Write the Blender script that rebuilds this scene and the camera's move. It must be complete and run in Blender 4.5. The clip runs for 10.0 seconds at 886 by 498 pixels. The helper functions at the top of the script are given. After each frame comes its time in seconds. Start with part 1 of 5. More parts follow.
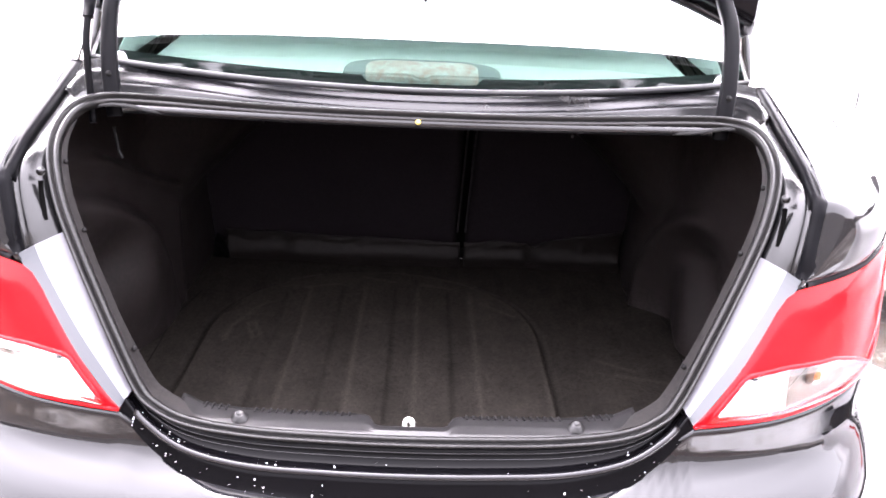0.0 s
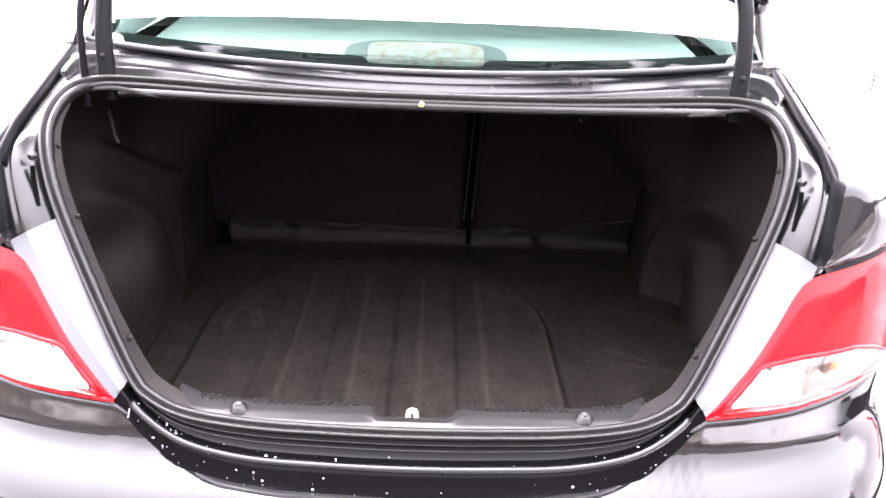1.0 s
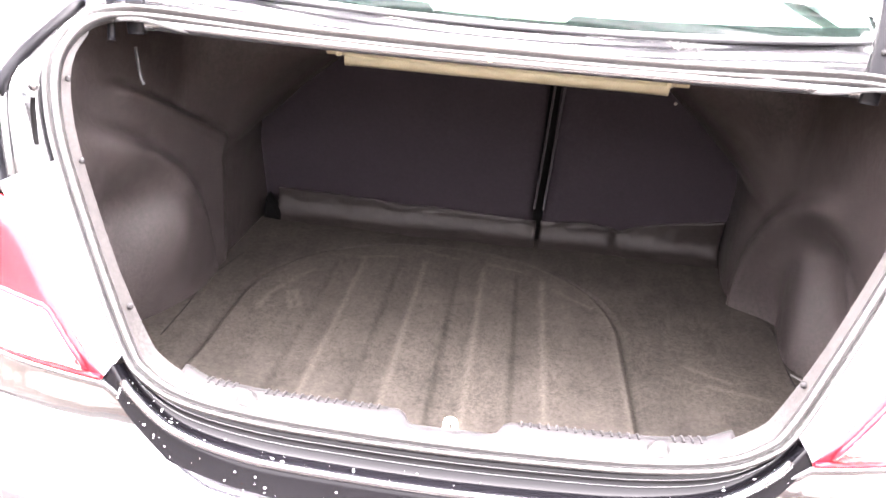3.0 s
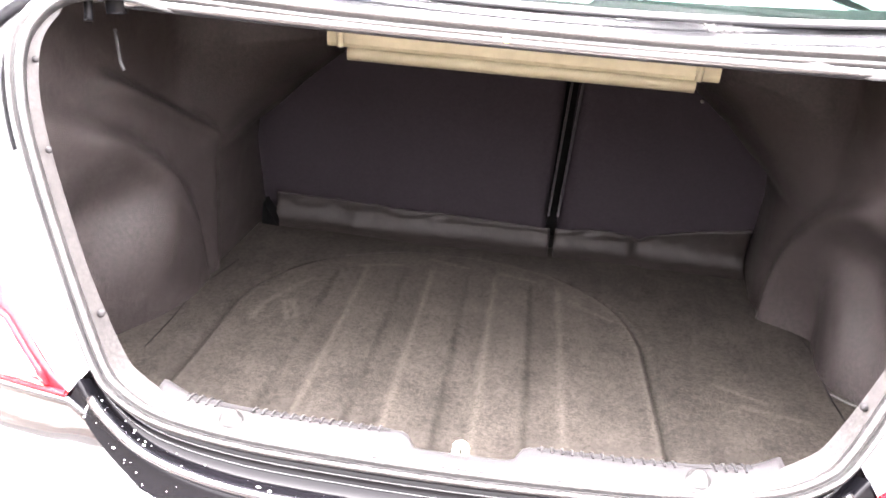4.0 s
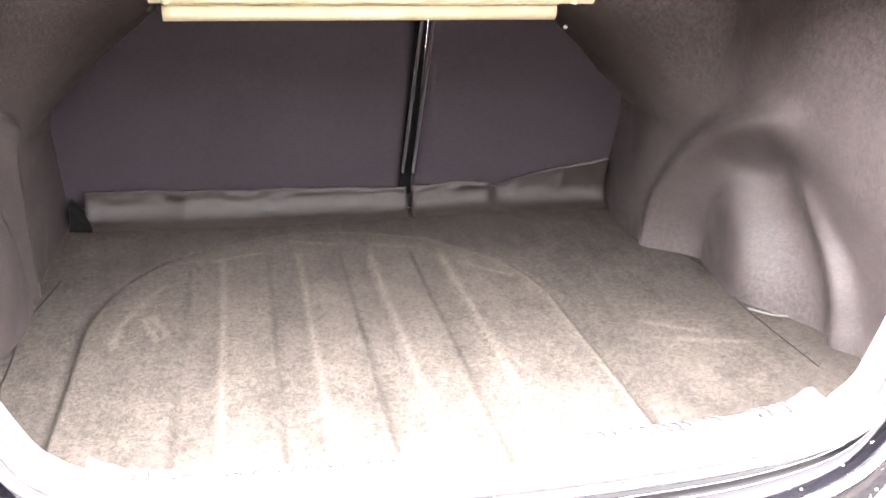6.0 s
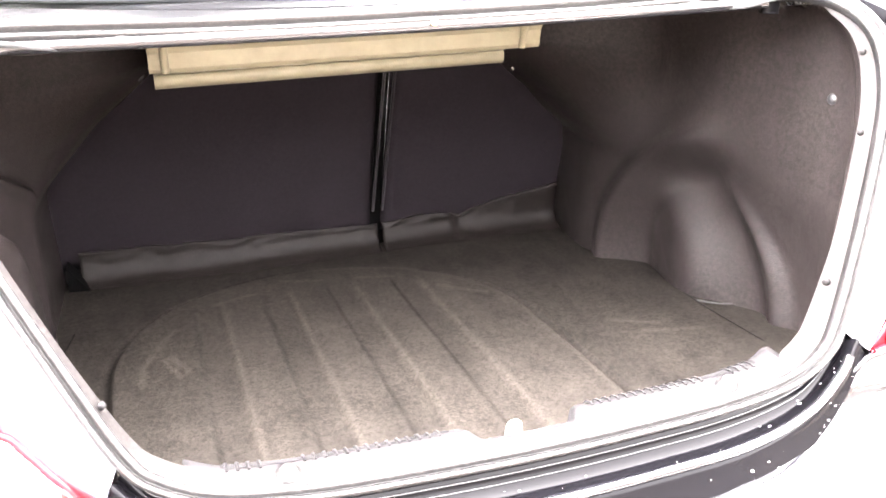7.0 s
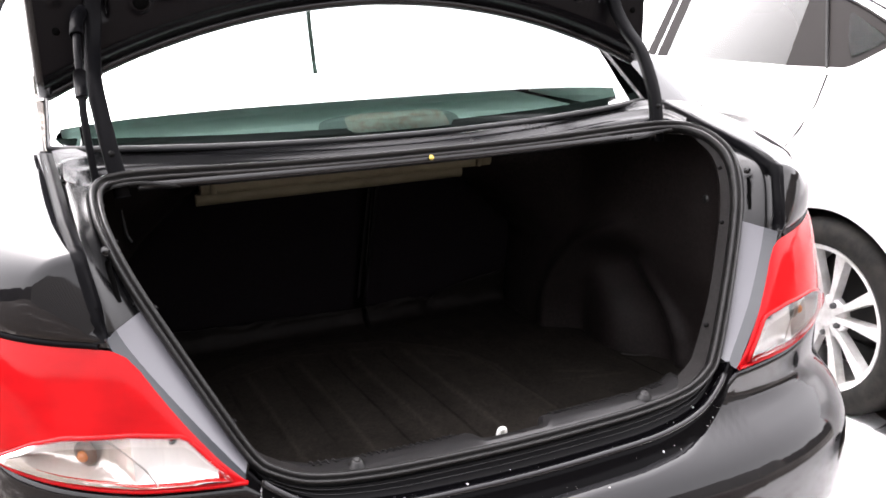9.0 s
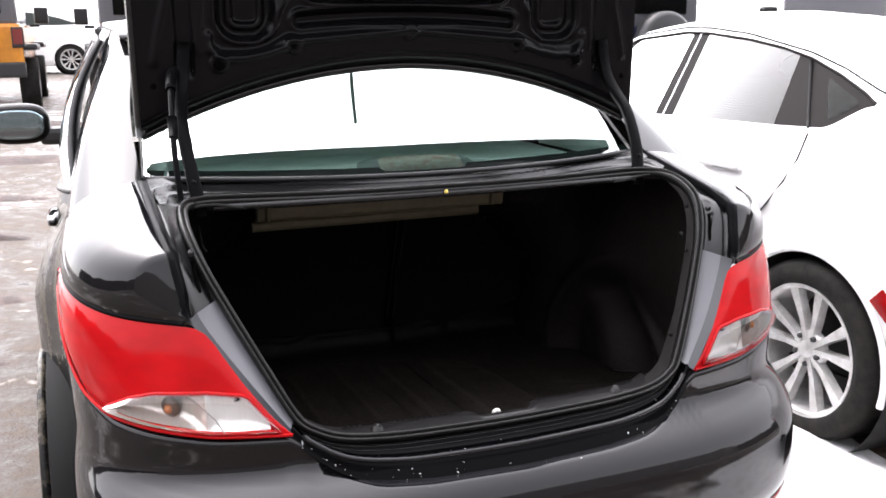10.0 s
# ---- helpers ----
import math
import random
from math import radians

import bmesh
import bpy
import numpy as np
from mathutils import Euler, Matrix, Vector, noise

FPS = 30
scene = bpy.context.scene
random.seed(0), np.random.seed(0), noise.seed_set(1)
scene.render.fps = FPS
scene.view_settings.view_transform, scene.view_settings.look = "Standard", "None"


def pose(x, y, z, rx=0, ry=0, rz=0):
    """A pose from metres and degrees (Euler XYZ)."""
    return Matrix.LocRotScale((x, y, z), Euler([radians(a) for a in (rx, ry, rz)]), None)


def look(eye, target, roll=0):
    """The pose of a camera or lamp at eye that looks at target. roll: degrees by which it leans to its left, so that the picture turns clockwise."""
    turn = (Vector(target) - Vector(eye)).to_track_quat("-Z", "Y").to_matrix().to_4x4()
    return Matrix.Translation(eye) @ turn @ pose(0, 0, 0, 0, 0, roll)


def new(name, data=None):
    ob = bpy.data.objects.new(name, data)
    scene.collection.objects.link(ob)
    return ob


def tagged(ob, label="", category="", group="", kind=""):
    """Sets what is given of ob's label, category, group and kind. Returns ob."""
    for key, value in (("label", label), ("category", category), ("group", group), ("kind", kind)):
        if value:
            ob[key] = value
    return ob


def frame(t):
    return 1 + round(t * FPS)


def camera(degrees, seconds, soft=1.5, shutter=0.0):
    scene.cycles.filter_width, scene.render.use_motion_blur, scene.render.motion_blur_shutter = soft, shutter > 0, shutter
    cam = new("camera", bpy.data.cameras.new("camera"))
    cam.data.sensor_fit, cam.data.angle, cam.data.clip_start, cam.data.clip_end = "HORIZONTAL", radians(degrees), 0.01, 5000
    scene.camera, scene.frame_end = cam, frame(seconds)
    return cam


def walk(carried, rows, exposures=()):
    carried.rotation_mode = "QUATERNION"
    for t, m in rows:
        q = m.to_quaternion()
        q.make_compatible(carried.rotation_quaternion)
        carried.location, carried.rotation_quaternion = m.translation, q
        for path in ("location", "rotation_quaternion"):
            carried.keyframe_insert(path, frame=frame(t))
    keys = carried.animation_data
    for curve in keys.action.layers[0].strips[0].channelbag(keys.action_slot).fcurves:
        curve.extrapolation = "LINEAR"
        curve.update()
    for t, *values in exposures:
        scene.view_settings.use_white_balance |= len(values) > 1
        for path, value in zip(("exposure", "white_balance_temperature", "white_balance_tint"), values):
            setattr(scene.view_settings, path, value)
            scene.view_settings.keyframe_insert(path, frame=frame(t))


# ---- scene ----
cam = camera(52.5, 10.0, soft=1.7)
PATH = [
    (0, (0.01, -1.263, 1.523), (0.059, 0.562, 0.707), 2.7),
    (1, (0.02, -1.223, 1.502), (0.049, 0.591, 0.661), 2.3),
    (1.5, (0.006, -1.155, 1.481), (0.031, 0.642, 0.604), 2.9),
    (2, (0.013, -1.084, 1.446), (0.009, 0.708, 0.559), 3.6),
    (2.5, (0.03, -1.049, 1.41), (-0.028, 0.755, 0.547), 4.4),
    (3, (0.045, -1.016, 1.376), (-0.087, 0.789, 0.527), 4.5),
    (3.2, (0.041, -1.001, 1.365), (-0.108, 0.863, 0.501), 4.67),
    (4.3, (0.022, -0.857, 1.284), (-0.130, 1.018, 0.442), 4.5),
    (4.5, (-0.005, -0.831, 1.277), (-0.126, 0.984, 0.447), 4.2),
    (5, (-0.083, -0.761, 1.242), (-0.045, 1.048, 0.39), 4.7),
    (5.5, (-0.162, -0.712, 1.228), (0.088, 1.074, 0.362), 4.0),
    (6, (-0.22, -0.698, 1.217), (0.194, 1.056, 0.352), 2.6),
    (6.2, (-0.239, -0.712, 1.213), (0.187, 1.052, 0.372), 1.1),
    (7.3, (-0.416, -0.897, 1.271), (0.218, 0.846, 0.522), -0.8),
    (7.5, (-0.441, -0.925, 1.279), (0.216, 0.819, 0.553), -1.1),
    (8, (-0.504, -1.001, 1.327), (0.182, 0.761, 0.674), -1.9),
    (8.5, (-0.582, -1.135, 1.371), (0.116, 0.632, 0.747), -1.4),
    (9, (-0.651, -1.262, 1.394), (0.112, 0.497, 0.824), -1.2),
    (9.5, (-0.693, -1.43, 1.406), (0.043, 0.367, 0.924), -0.7),
    (10, (-0.756, -1.647, 1.42), (-0.054, 0.17, 0.968), -0.4),
]
STOPS = [(0.0, 1.98), (0.5, 2.1), (1.0, 2.3), (1.5, 3.25), (2.0, 4.08), (2.5, 4.95), (3.0, 4.73), (4.5, 4.7), (5.0, 5.2), (5.5, 5.88), (6.2, 5.92), (7.3, 4.05), (7.5, 3.37), (8.0, 2.32), (8.5, 1.35), (9.0, 0.4), (10.0, -0.2)]
KELVIN = [(0.0, 6500), (2.0, 6650), (2.5, 6900), (4.5, 6850), (6.2, 6850), (7.5, 7050), (8.5, 6850), (10.0, 6600)]
TINT_OF = [(0.0, 24), (2.0, 24), (4.5, 18), (7.5, 17), (10.0, 16)]
EXPOSURES = [(t, stops, float(np.interp(t, [k[0] for k in KELVIN], [k[1] for k in KELVIN])), float(np.interp(t, [k[0] for k in TINT_OF], [k[1] for k in TINT_OF]))) for t, stops in STOPS]
walk(cam, [(t, look(eye, target, roll)) for t, eye, target, roll in PATH], EXPOSURES)

# ---- overcast daylight ----
world = bpy.data.worlds.new("overcast_sky")
scene.world = world
world.use_nodes = True
wn, wl = world.node_tree.nodes, world.node_tree.links
sky = wn.new("ShaderNodeTexSky")
sky.sky_type, sky.sun_disc = "NISHITA", False
sky.sun_elevation, sky.sun_rotation = radians(60), radians(-24)
grey = wn.new("ShaderNodeHueSaturation")
grey.inputs["Saturation"].default_value = 0.12
wl.new(sky.outputs["Color"], grey.inputs["Color"])
# an overcast dome, far brighter overhead than at the horizon
dome_co = wn.new("ShaderNodeTexCoord")
dome_xyz = wn.new("ShaderNodeSeparateXYZ")
dome = wn.new("ShaderNodeMapRange")
dome.inputs["From Min"].default_value, dome.inputs["From Max"].default_value = 0.0, 1.0
dome.inputs["To Min"].default_value, dome.inputs["To Max"].default_value = 6.0, 16.0
wl.new(dome_co.outputs["Generated"], dome_xyz.inputs[0])
rise = wn.new("ShaderNodeMath")
rise.operation, rise.use_clamp = "POWER", True
rise.inputs[1].default_value = 1.6
wl.new(dome_xyz.outputs["Z"], rise.inputs[0])
wl.new(rise.outputs[0], dome.inputs["Value"])
whole = wn.new("ShaderNodeVectorMath")
whole.operation = "SCALE"
wl.new(grey.outputs["Color"], whole.inputs[0])
# the veiled sun stands ahead of the cars: that side of the overcast is brighter
ahead = wn.new("ShaderNodeMath")
ahead.operation = "MULTIPLY_ADD"
ahead.inputs[1].default_value, ahead.inputs[2].default_value = 0.45, 1.0
wl.new(dome_xyz.outputs["Y"], ahead.inputs[0])
veil = wn.new("ShaderNodeMath")
veil.operation = "MULTIPLY"
wl.new(dome.outputs["Result"], veil.inputs[0])
wl.new(ahead.outputs[0], veil.inputs[1])
wl.new(veil.outputs[0], whole.inputs["Scale"])
wl.new(whole.outputs["Vector"], wn["Background"].inputs["Color"])
wn["Background"].inputs["Strength"].default_value = 0.12

sun = new("sun", bpy.data.lights.new("sun", "SUN"))
sun.data.energy, sun.data.angle, sun.data.color = 0.4, radians(30), (1.0, 0.97, 0.93)
sun.matrix_world = look((-0.5, 1.1, 2.2), (0, 0, 0))


# ---- materials ----
def material(name, color, rough=0.5, metal=0.0, coat=0.0, spec=0.5):
    m = bpy.data.materials.new(name)
    m.use_nodes = True
    b = m.node_tree.nodes["Principled BSDF"]
    b.inputs["Base Color"].default_value = (*color, 1)
    b.inputs["Roughness"].default_value = rough
    b.inputs["Metallic"].default_value = metal
    b.inputs["Coat Weight"].default_value = coat
    b.inputs["Coat Roughness"].default_value = 0.03
    b.inputs["Specular IOR Level"].default_value = spec
    return m


def node(m, kind, **values):
    n = m.node_tree.nodes.new(kind)
    for key, value in values.items():
        n.inputs[key.replace("_", " ")].default_value = value
    return n


def link(m, a, b):
    m.node_tree.links.new(a, b)


def noise_fac(m, scale, detail=4.0, rough=0.6, stretch=None):
    co = node(m, "ShaderNodeTexCoord")
    n = node(m, "ShaderNodeTexNoise", Scale=scale, Detail=detail, Roughness=rough)
    if stretch:
        mp = node(m, "ShaderNodeMapping", Scale=stretch)
        link(m, co.outputs["Object"], mp.inputs["Vector"])
        link(m, mp.outputs["Vector"], n.inputs["Vector"])
    else:
        link(m, co.outputs["Object"], n.inputs["Vector"])
    return n.outputs["Fac"]


def ramp(m, fac, stops):
    r = node(m, "ShaderNodeValToRGB")
    el = r.color_ramp.elements
    while len(el) < len(stops):
        el.new(0.5)
    for e, (pos, col) in zip(el, stops):
        e.position = pos
        e.color = (*col, 1) if len(col) == 3 else col
    link(m, fac, r.inputs["Fac"])
    return r.outputs["Color"]


def mix(m, fac, a, b, kind="MIX"):
    n = m.node_tree.nodes.new("ShaderNodeMix")
    n.data_type, n.blend_type = "RGBA", kind
    for sock, v in ((n.inputs[0], fac), (n.inputs[6], a), (n.inputs[7], b)):
        if isinstance(v, (int, float)):
            sock.default_value = v
        elif isinstance(v, tuple):
            sock.default_value = (*v, 1)
        else:
            link(m, v, sock)
    return n.outputs[2]


def bsdf(m):
    return m.node_tree.nodes["Principled BSDF"]


def bump(m, fac, strength, distance):
    b = node(m, "ShaderNodeBump", Strength=strength, Distance=distance)
    link(m, fac, b.inputs["Height"])
    link(m, b.outputs["Normal"], bsdf(m).inputs["Normal"])


def paint(name, dark, dirt, lo, hi, rough=0.08, coat=0.0):
    """Glossy car paint with a film of dried road dirt."""
    m = material(name, dark, rough, coat=coat)
    f = noise_fac(m, 7.0, 6.0, 0.65)
    f2 = noise_fac(m, 60.0, 4.0, 0.7)
    k = ramp(m, mix(m, 0.35, f, f2), [(lo, (0, 0, 0)), (hi, (1, 1, 1))])
    link(m, mix(m, k, dark, dirt), bsdf(m).inputs["Base Color"])
    r = ramp(m, k, [(0.0, (rough,) * 3), (1.0, (0.55,) * 3)])
    link(m, r, bsdf(m).inputs["Roughness"])
    return m


BLACK = paint("black_paint", (0.006, 0.006, 0.007), (0.05, 0.045, 0.04), 0.60, 0.95, 0.05, 0.08)
bsdf(BLACK).inputs["Specular IOR Level"].default_value = 0.42
# the body's black paint copied, its gloss tuned apart for the bumper's reflected light
BUMPER = paint("black_paint_bumper_copy", (0.006, 0.006, 0.007), (0.05, 0.045, 0.04), 0.60, 0.95, 0.07)
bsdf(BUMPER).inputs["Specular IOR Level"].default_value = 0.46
BLACK_CLEAN = paint("black_paint_jamb", (0.006, 0.006, 0.0065), (0.035, 0.032, 0.03), 0.55, 0.9, 0.22)
FRAME_BLACK = material("satin_black_door_frame", (0.006, 0.006, 0.0065), 0.32, spec=0.12)
MUDDY = material("muddy_black_paint", (0.010, 0.010, 0.010), 0.16, spec=0.16)
_run = noise_fac(MUDDY, 9.0, 8.0, 0.72, (1.0, 1.0, 0.22))
_spray = noise_fac(MUDDY, 28.0, 8.0, 0.8)
_film = ramp(MUDDY, mix(MUDDY, 0.38, _run, _spray), [(0.46, (0, 0, 0)), (0.52, (0.35, 0.35, 0.35)), (0.63, (1, 1, 1))])
link(MUDDY, mix(MUDDY, _film, (0.008, 0.008, 0.008), (0.165, 0.142, 0.105)), bsdf(MUDDY).inputs["Base Color"])
link(MUDDY, ramp(MUDDY, _film, [(0.0, (0.08,) * 3), (1.0, (0.7,) * 3)]), bsdf(MUDDY).inputs["Roughness"])
WHITE = material("white_paint", (0.78, 0.78, 0.79), 0.12, coat=0.6)
link(WHITE, ramp(WHITE, noise_fac(WHITE, 3.0, 6.0, 0.7), [(0.3, (0.78, 0.775, 0.77)), (0.6, (0.86, 0.86, 0.87))]), bsdf(WHITE).inputs["Base Color"])
SILVER = material("silver_paint", (0.35, 0.36, 0.38), 0.2, 0.4, coat=0.5)
NAVY = material("dark_blue_paint", (0.02, 0.025, 0.05), 0.12, coat=0.5)
PLATE = material("black_scuff_plate", (0.0018, 0.0017, 0.0021), 0.07, spec=0.055)
HOLE = material("dark_hole", (0.001, 0.001, 0.001), 0.95, spec=0.05)
HINGE = material("hinge_black", (0.0035, 0.0035, 0.0042), 0.38, spec=0.05)
bump(PLATE, noise_fac(PLATE, 220.0, 3.0), 0.1, 0.0006)
LIDBLACK = material("thin_black_primer", (0.004, 0.0036, 0.0043), 0.26, spec=0.13)
bump(LIDBLACK, noise_fac(LIDBLACK, 160.0, 3.0), 0.06, 0.001)
GREY_PAINT = material("grey_paint", (0.10, 0.10, 0.11), 0.15, coat=0.5)
ORANGE = material("orange_paint", (0.75, 0.28, 0.03), 0.25, coat=0.4)
link(ORANGE, ramp(ORANGE, noise_fac(ORANGE, 5.0, 6.0), [(0.3, (0.55, 0.20, 0.03)), (0.6, (0.80, 0.31, 0.03))]), bsdf(ORANGE).inputs["Base Color"])
PLASTIC = material("black_plastic", (0.018, 0.018, 0.019), 0.42)
bump(PLASTIC, noise_fac(PLASTIC, 900.0, 2.0), 0.15, 0.0005)
TRIM = material("grained_trim_plastic", (0.02, 0.02, 0.021), 0.36)
link(TRIM, ramp(TRIM, noise_fac(TRIM, 220.0, 6.0, 0.7), [(0.35, (0.007, 0.0067, 0.0072)), (0.8, (0.022, 0.0207, 0.0205))]), bsdf(TRIM).inputs["Base Color"])
bump(TRIM, noise_fac(TRIM, 700.0, 2.0), 0.2, 0.0006)
GRIP = material("dark_sill_grip", (0.010, 0.0095, 0.0098), 0.7, spec=0.10)
bump(GRIP, noise_fac(GRIP, 500.0, 3.0), 0.3, 0.0008)
RUBBER = material("weatherstrip_rubber", (0.022, 0.021, 0.022), 0.36, spec=0.35)
link(RUBBER, ramp(RUBBER, noise_fac(RUBBER, 260.0, 6.0, 0.75), [(0.45, (0.006, 0.0058, 0.006)), (0.85, (0.042, 0.040, 0.038))]), bsdf(RUBBER).inputs["Base Color"])
bump(RUBBER, noise_fac(RUBBER, 300.0, 3.0), 0.2, 0.0008)
TYRE = material("tyre_rubber", (0.022, 0.021, 0.021), 0.8, spec=0.2)
link(TYRE, ramp(TYRE, noise_fac(TYRE, 18.0, 6.0, 0.7), [(0.35, (0.006, 0.006, 0.006)), (0.8, (0.028, 0.025, 0.022))]), bsdf(TYRE).inputs["Base Color"])
ALLOY = material("brushed_alloy", (0.46, 0.46, 0.465), 0.33, 0.45)
link(ALLOY, ramp(ALLOY, noise_fac(ALLOY, 12.0, 6.0, 0.7), [(0.3, (0.40, 0.39, 0.375)), (0.7, (0.74, 0.74, 0.74))]), bsdf(ALLOY).inputs["Base Color"])
MIRROR = material("door_mirror_glass", (0.30, 0.38, 0.42), 0.06, 1.0)
CHROME = material("chrome", (0.85, 0.85, 0.86), 0.12, 1.0)
WHITE_PLASTIC = material("white_plastic", (0.80, 0.79, 0.74), 0.4)
YELLOW_CLIP = material("yellow_clip", (0.80, 0.62, 0.14), 0.4)
# sky sheen and shade of the bracket's two facets, put in as greys
BRACKET = material("bracket_facet_sky_sheen", (0.125, 0.125, 0.138), 0.35)
FACET_SHADE = material("bracket_facet_shaded", (0.026, 0.029, 0.034), 0.4)
DARK = material("shadowed_underside", (0.012, 0.012, 0.012), 0.9)
CREAM = material("cream_primer_metal", (0.56, 0.50, 0.33), 0.5)
link(CREAM, ramp(CREAM, noise_fac(CREAM, 14.0, 6.0, 0.7), [(0.3, (0.22, 0.20, 0.135)), (0.65, (0.30, 0.273, 0.187))]), bsdf(CREAM).inputs["Base Color"])
AMBER = material("amber_bulb", (0.45, 0.16, 0.06), 0.25)

RED = material("red_lens", (0.38, 0.0062, 0.0078), 0.10, spec=0.16)
link(RED, ramp(RED, noise_fac(RED, 7.0, 3.0, 0.5, (1.0, 1.0, 2.2)), [(0.3, (0.29, 0.0040, 0.0058)), (0.7, (0.47, 0.0072, 0.0090))]), bsdf(RED).inputs["Base Color"])
bump(RED, noise_fac(RED, 30.0, 2.0), 0.06, 0.002)
REFLECTOR = material("lamp_reflector", (0.88, 0.88, 0.88), 0.24, 0.5)
bump(REFLECTOR, noise_fac(REFLECTOR, 70.0, 2.0, 0.4, (1.0, 1.0, 0.15)), 0.5, 0.006)


def felt(name, dark, light, lo, hi, grain=650.0):
    """Needle-punched carpet felt: speckle, fuzz and rubbed patches."""
    m = material(name, dark, 0.92, spec=0.02)
    f = noise_fac(m, grain, 3.0, 0.7)
    g = noise_fac(m, 9.0, 6.0, 0.7)
    h = noise_fac(m, 120.0, 4.0, 0.7)
    k = mix(m, 0.5, mix(m, 0.3, f, g), h)
    link(m, ramp(m, k, [(lo, dark), (hi, light)]), bsdf(m).inputs["Base Color"])
    bump(m, mix(m, 0.5, f, h), 0.7, 0.003)
    return m


def rubbed(m, amount):
    """Paler felt where loads have slid and where edges are painted lit, broken up by streaks and speckle."""
    at = node(m, "ShaderNodeAttribute")
    at.attribute_name = "rub_and_shade"
    st = noise_fac(m, 26.0, 6.0, 0.75, (1.0, 0.22, 1.0))
    sp = noise_fac(m, 240.0, 4.0, 0.8)
    src = bsdf(m).inputs["Base Color"].links[0].from_socket
    streak = ramp(m, st, [(0.36, (0, 0, 0)), (0.70, (1, 1, 1))])
    speck = ramp(m, sp, [(0.34, (0.45, 0.45, 0.45)), (0.68, (1, 1, 1))])
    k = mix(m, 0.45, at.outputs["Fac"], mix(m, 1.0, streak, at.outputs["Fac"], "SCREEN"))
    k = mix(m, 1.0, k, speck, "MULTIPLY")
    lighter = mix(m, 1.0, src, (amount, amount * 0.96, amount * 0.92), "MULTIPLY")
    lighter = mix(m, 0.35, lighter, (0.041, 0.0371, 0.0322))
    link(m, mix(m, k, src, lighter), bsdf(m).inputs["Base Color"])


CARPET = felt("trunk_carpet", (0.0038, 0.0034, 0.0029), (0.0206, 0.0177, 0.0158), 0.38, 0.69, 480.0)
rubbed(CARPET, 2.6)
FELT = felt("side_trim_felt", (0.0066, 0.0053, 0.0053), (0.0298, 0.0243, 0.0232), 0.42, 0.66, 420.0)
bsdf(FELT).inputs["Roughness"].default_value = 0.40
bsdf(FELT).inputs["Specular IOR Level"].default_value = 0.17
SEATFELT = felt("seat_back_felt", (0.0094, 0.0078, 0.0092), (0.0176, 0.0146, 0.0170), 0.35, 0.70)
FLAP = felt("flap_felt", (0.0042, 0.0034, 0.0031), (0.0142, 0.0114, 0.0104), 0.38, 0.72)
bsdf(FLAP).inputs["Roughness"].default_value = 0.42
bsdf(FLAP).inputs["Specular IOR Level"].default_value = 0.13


def clear(name, tint, gloss_ior=1.5, rough=0.0):
    """A thin pane: tinted see-through with Fresnel gloss."""
    m = bpy.data.materials.new(name)
    m.use_nodes = True
    m.node_tree.nodes.remove(bsdf(m))
    t = node(m, "ShaderNodeBsdfTransparent", Color=(*tint, 1))
    g = node(m, "ShaderNodeBsdfGlossy", Color=(1, 1, 1, 1), Roughness=rough)
    f = node(m, "ShaderNodeFresnel", IOR=gloss_ior)
    x = node(m, "ShaderNodeMixShader")
    link(m, f.outputs["Fac"], x.inputs[0])
    link(m, t.outputs[0], x.inputs[1])
    link(m, g.outputs[0], x.inputs[2])
    link(m, x.outputs[0], m.node_tree.nodes["Material Output"].inputs["Surface"])
    return m


GLASS = clear("tinted_window_glass", (0.36, 0.58, 0.52), 3.5)
LENS = clear("clear_lens", (0.94, 0.94, 0.93), 1.5)
TINT = clear("privacy_glass", (0.12, 0.14, 0.13), 1.28)

# ground: wet mud and gravel with packed, dirty snow
GROUND = material("muddy_snow", (0.2, 0.16, 0.12), 0.7)
_a = noise_fac(GROUND, 0.55, 8.0, 0.62, (0.45, 1.0, 1.0))
_b = noise_fac(GROUND, 6.0, 8.0, 0.7)
_k = ramp(GROUND, mix(GROUND, 0.35, _a, _b), [(0.535, (0, 0, 0)), (0.60, (1, 1, 1))])
_mud = ramp(GROUND, _b, [(0.3, (0.026, 0.019, 0.015)), (0.55, (0.074, 0.055, 0.040)), (0.75, (0.155, 0.122, 0.094))])
_snow = ramp(GROUND, noise_fac(GROUND, 14.0, 8.0, 0.7), [(0.3, (0.34, 0.31, 0.28)), (0.48, (0.56, 0.53, 0.50)), (0.65, (0.72, 0.71, 0.70))])
link(GROUND, mix(GROUND, _k, _mud, _snow), bsdf(GROUND).inputs["Base Color"])
link(GROUND, ramp(GROUND, _b, [(0.35, (0.25,) * 3), (0.6, (0.8,) * 3)]), bsdf(GROUND).inputs["Roughness"])
bump(GROUND, mix(GROUND, 0.5, _b, noise_fac(GROUND, 35.0, 6.0, 0.7)), 0.8, 0.05)
SNOW = material("snow", (0.82, 0.82, 0.83), 0.75)
link(SNOW, ramp(SNOW, noise_fac(SNOW, 9.0, 8.0, 0.7), [(0.28, (0.58, 0.55, 0.52)), (0.5, (0.84, 0.84, 0.85))]), bsdf(SNOW).inputs["Base Color"])
bump(SNOW, noise_fac(SNOW, 25.0, 6.0, 0.7), 0.7, 0.03)


# ---- mesh helpers ----
def mesh_from(verts, faces, smooth=True):
    me = bpy.data.meshes.new("mesh")
    me.from_pydata([tuple(v) for v in verts], [], faces)
    me.polygons.foreach_set("use_smooth", [smooth] * len(me.polygons))
    me.update()
    return me


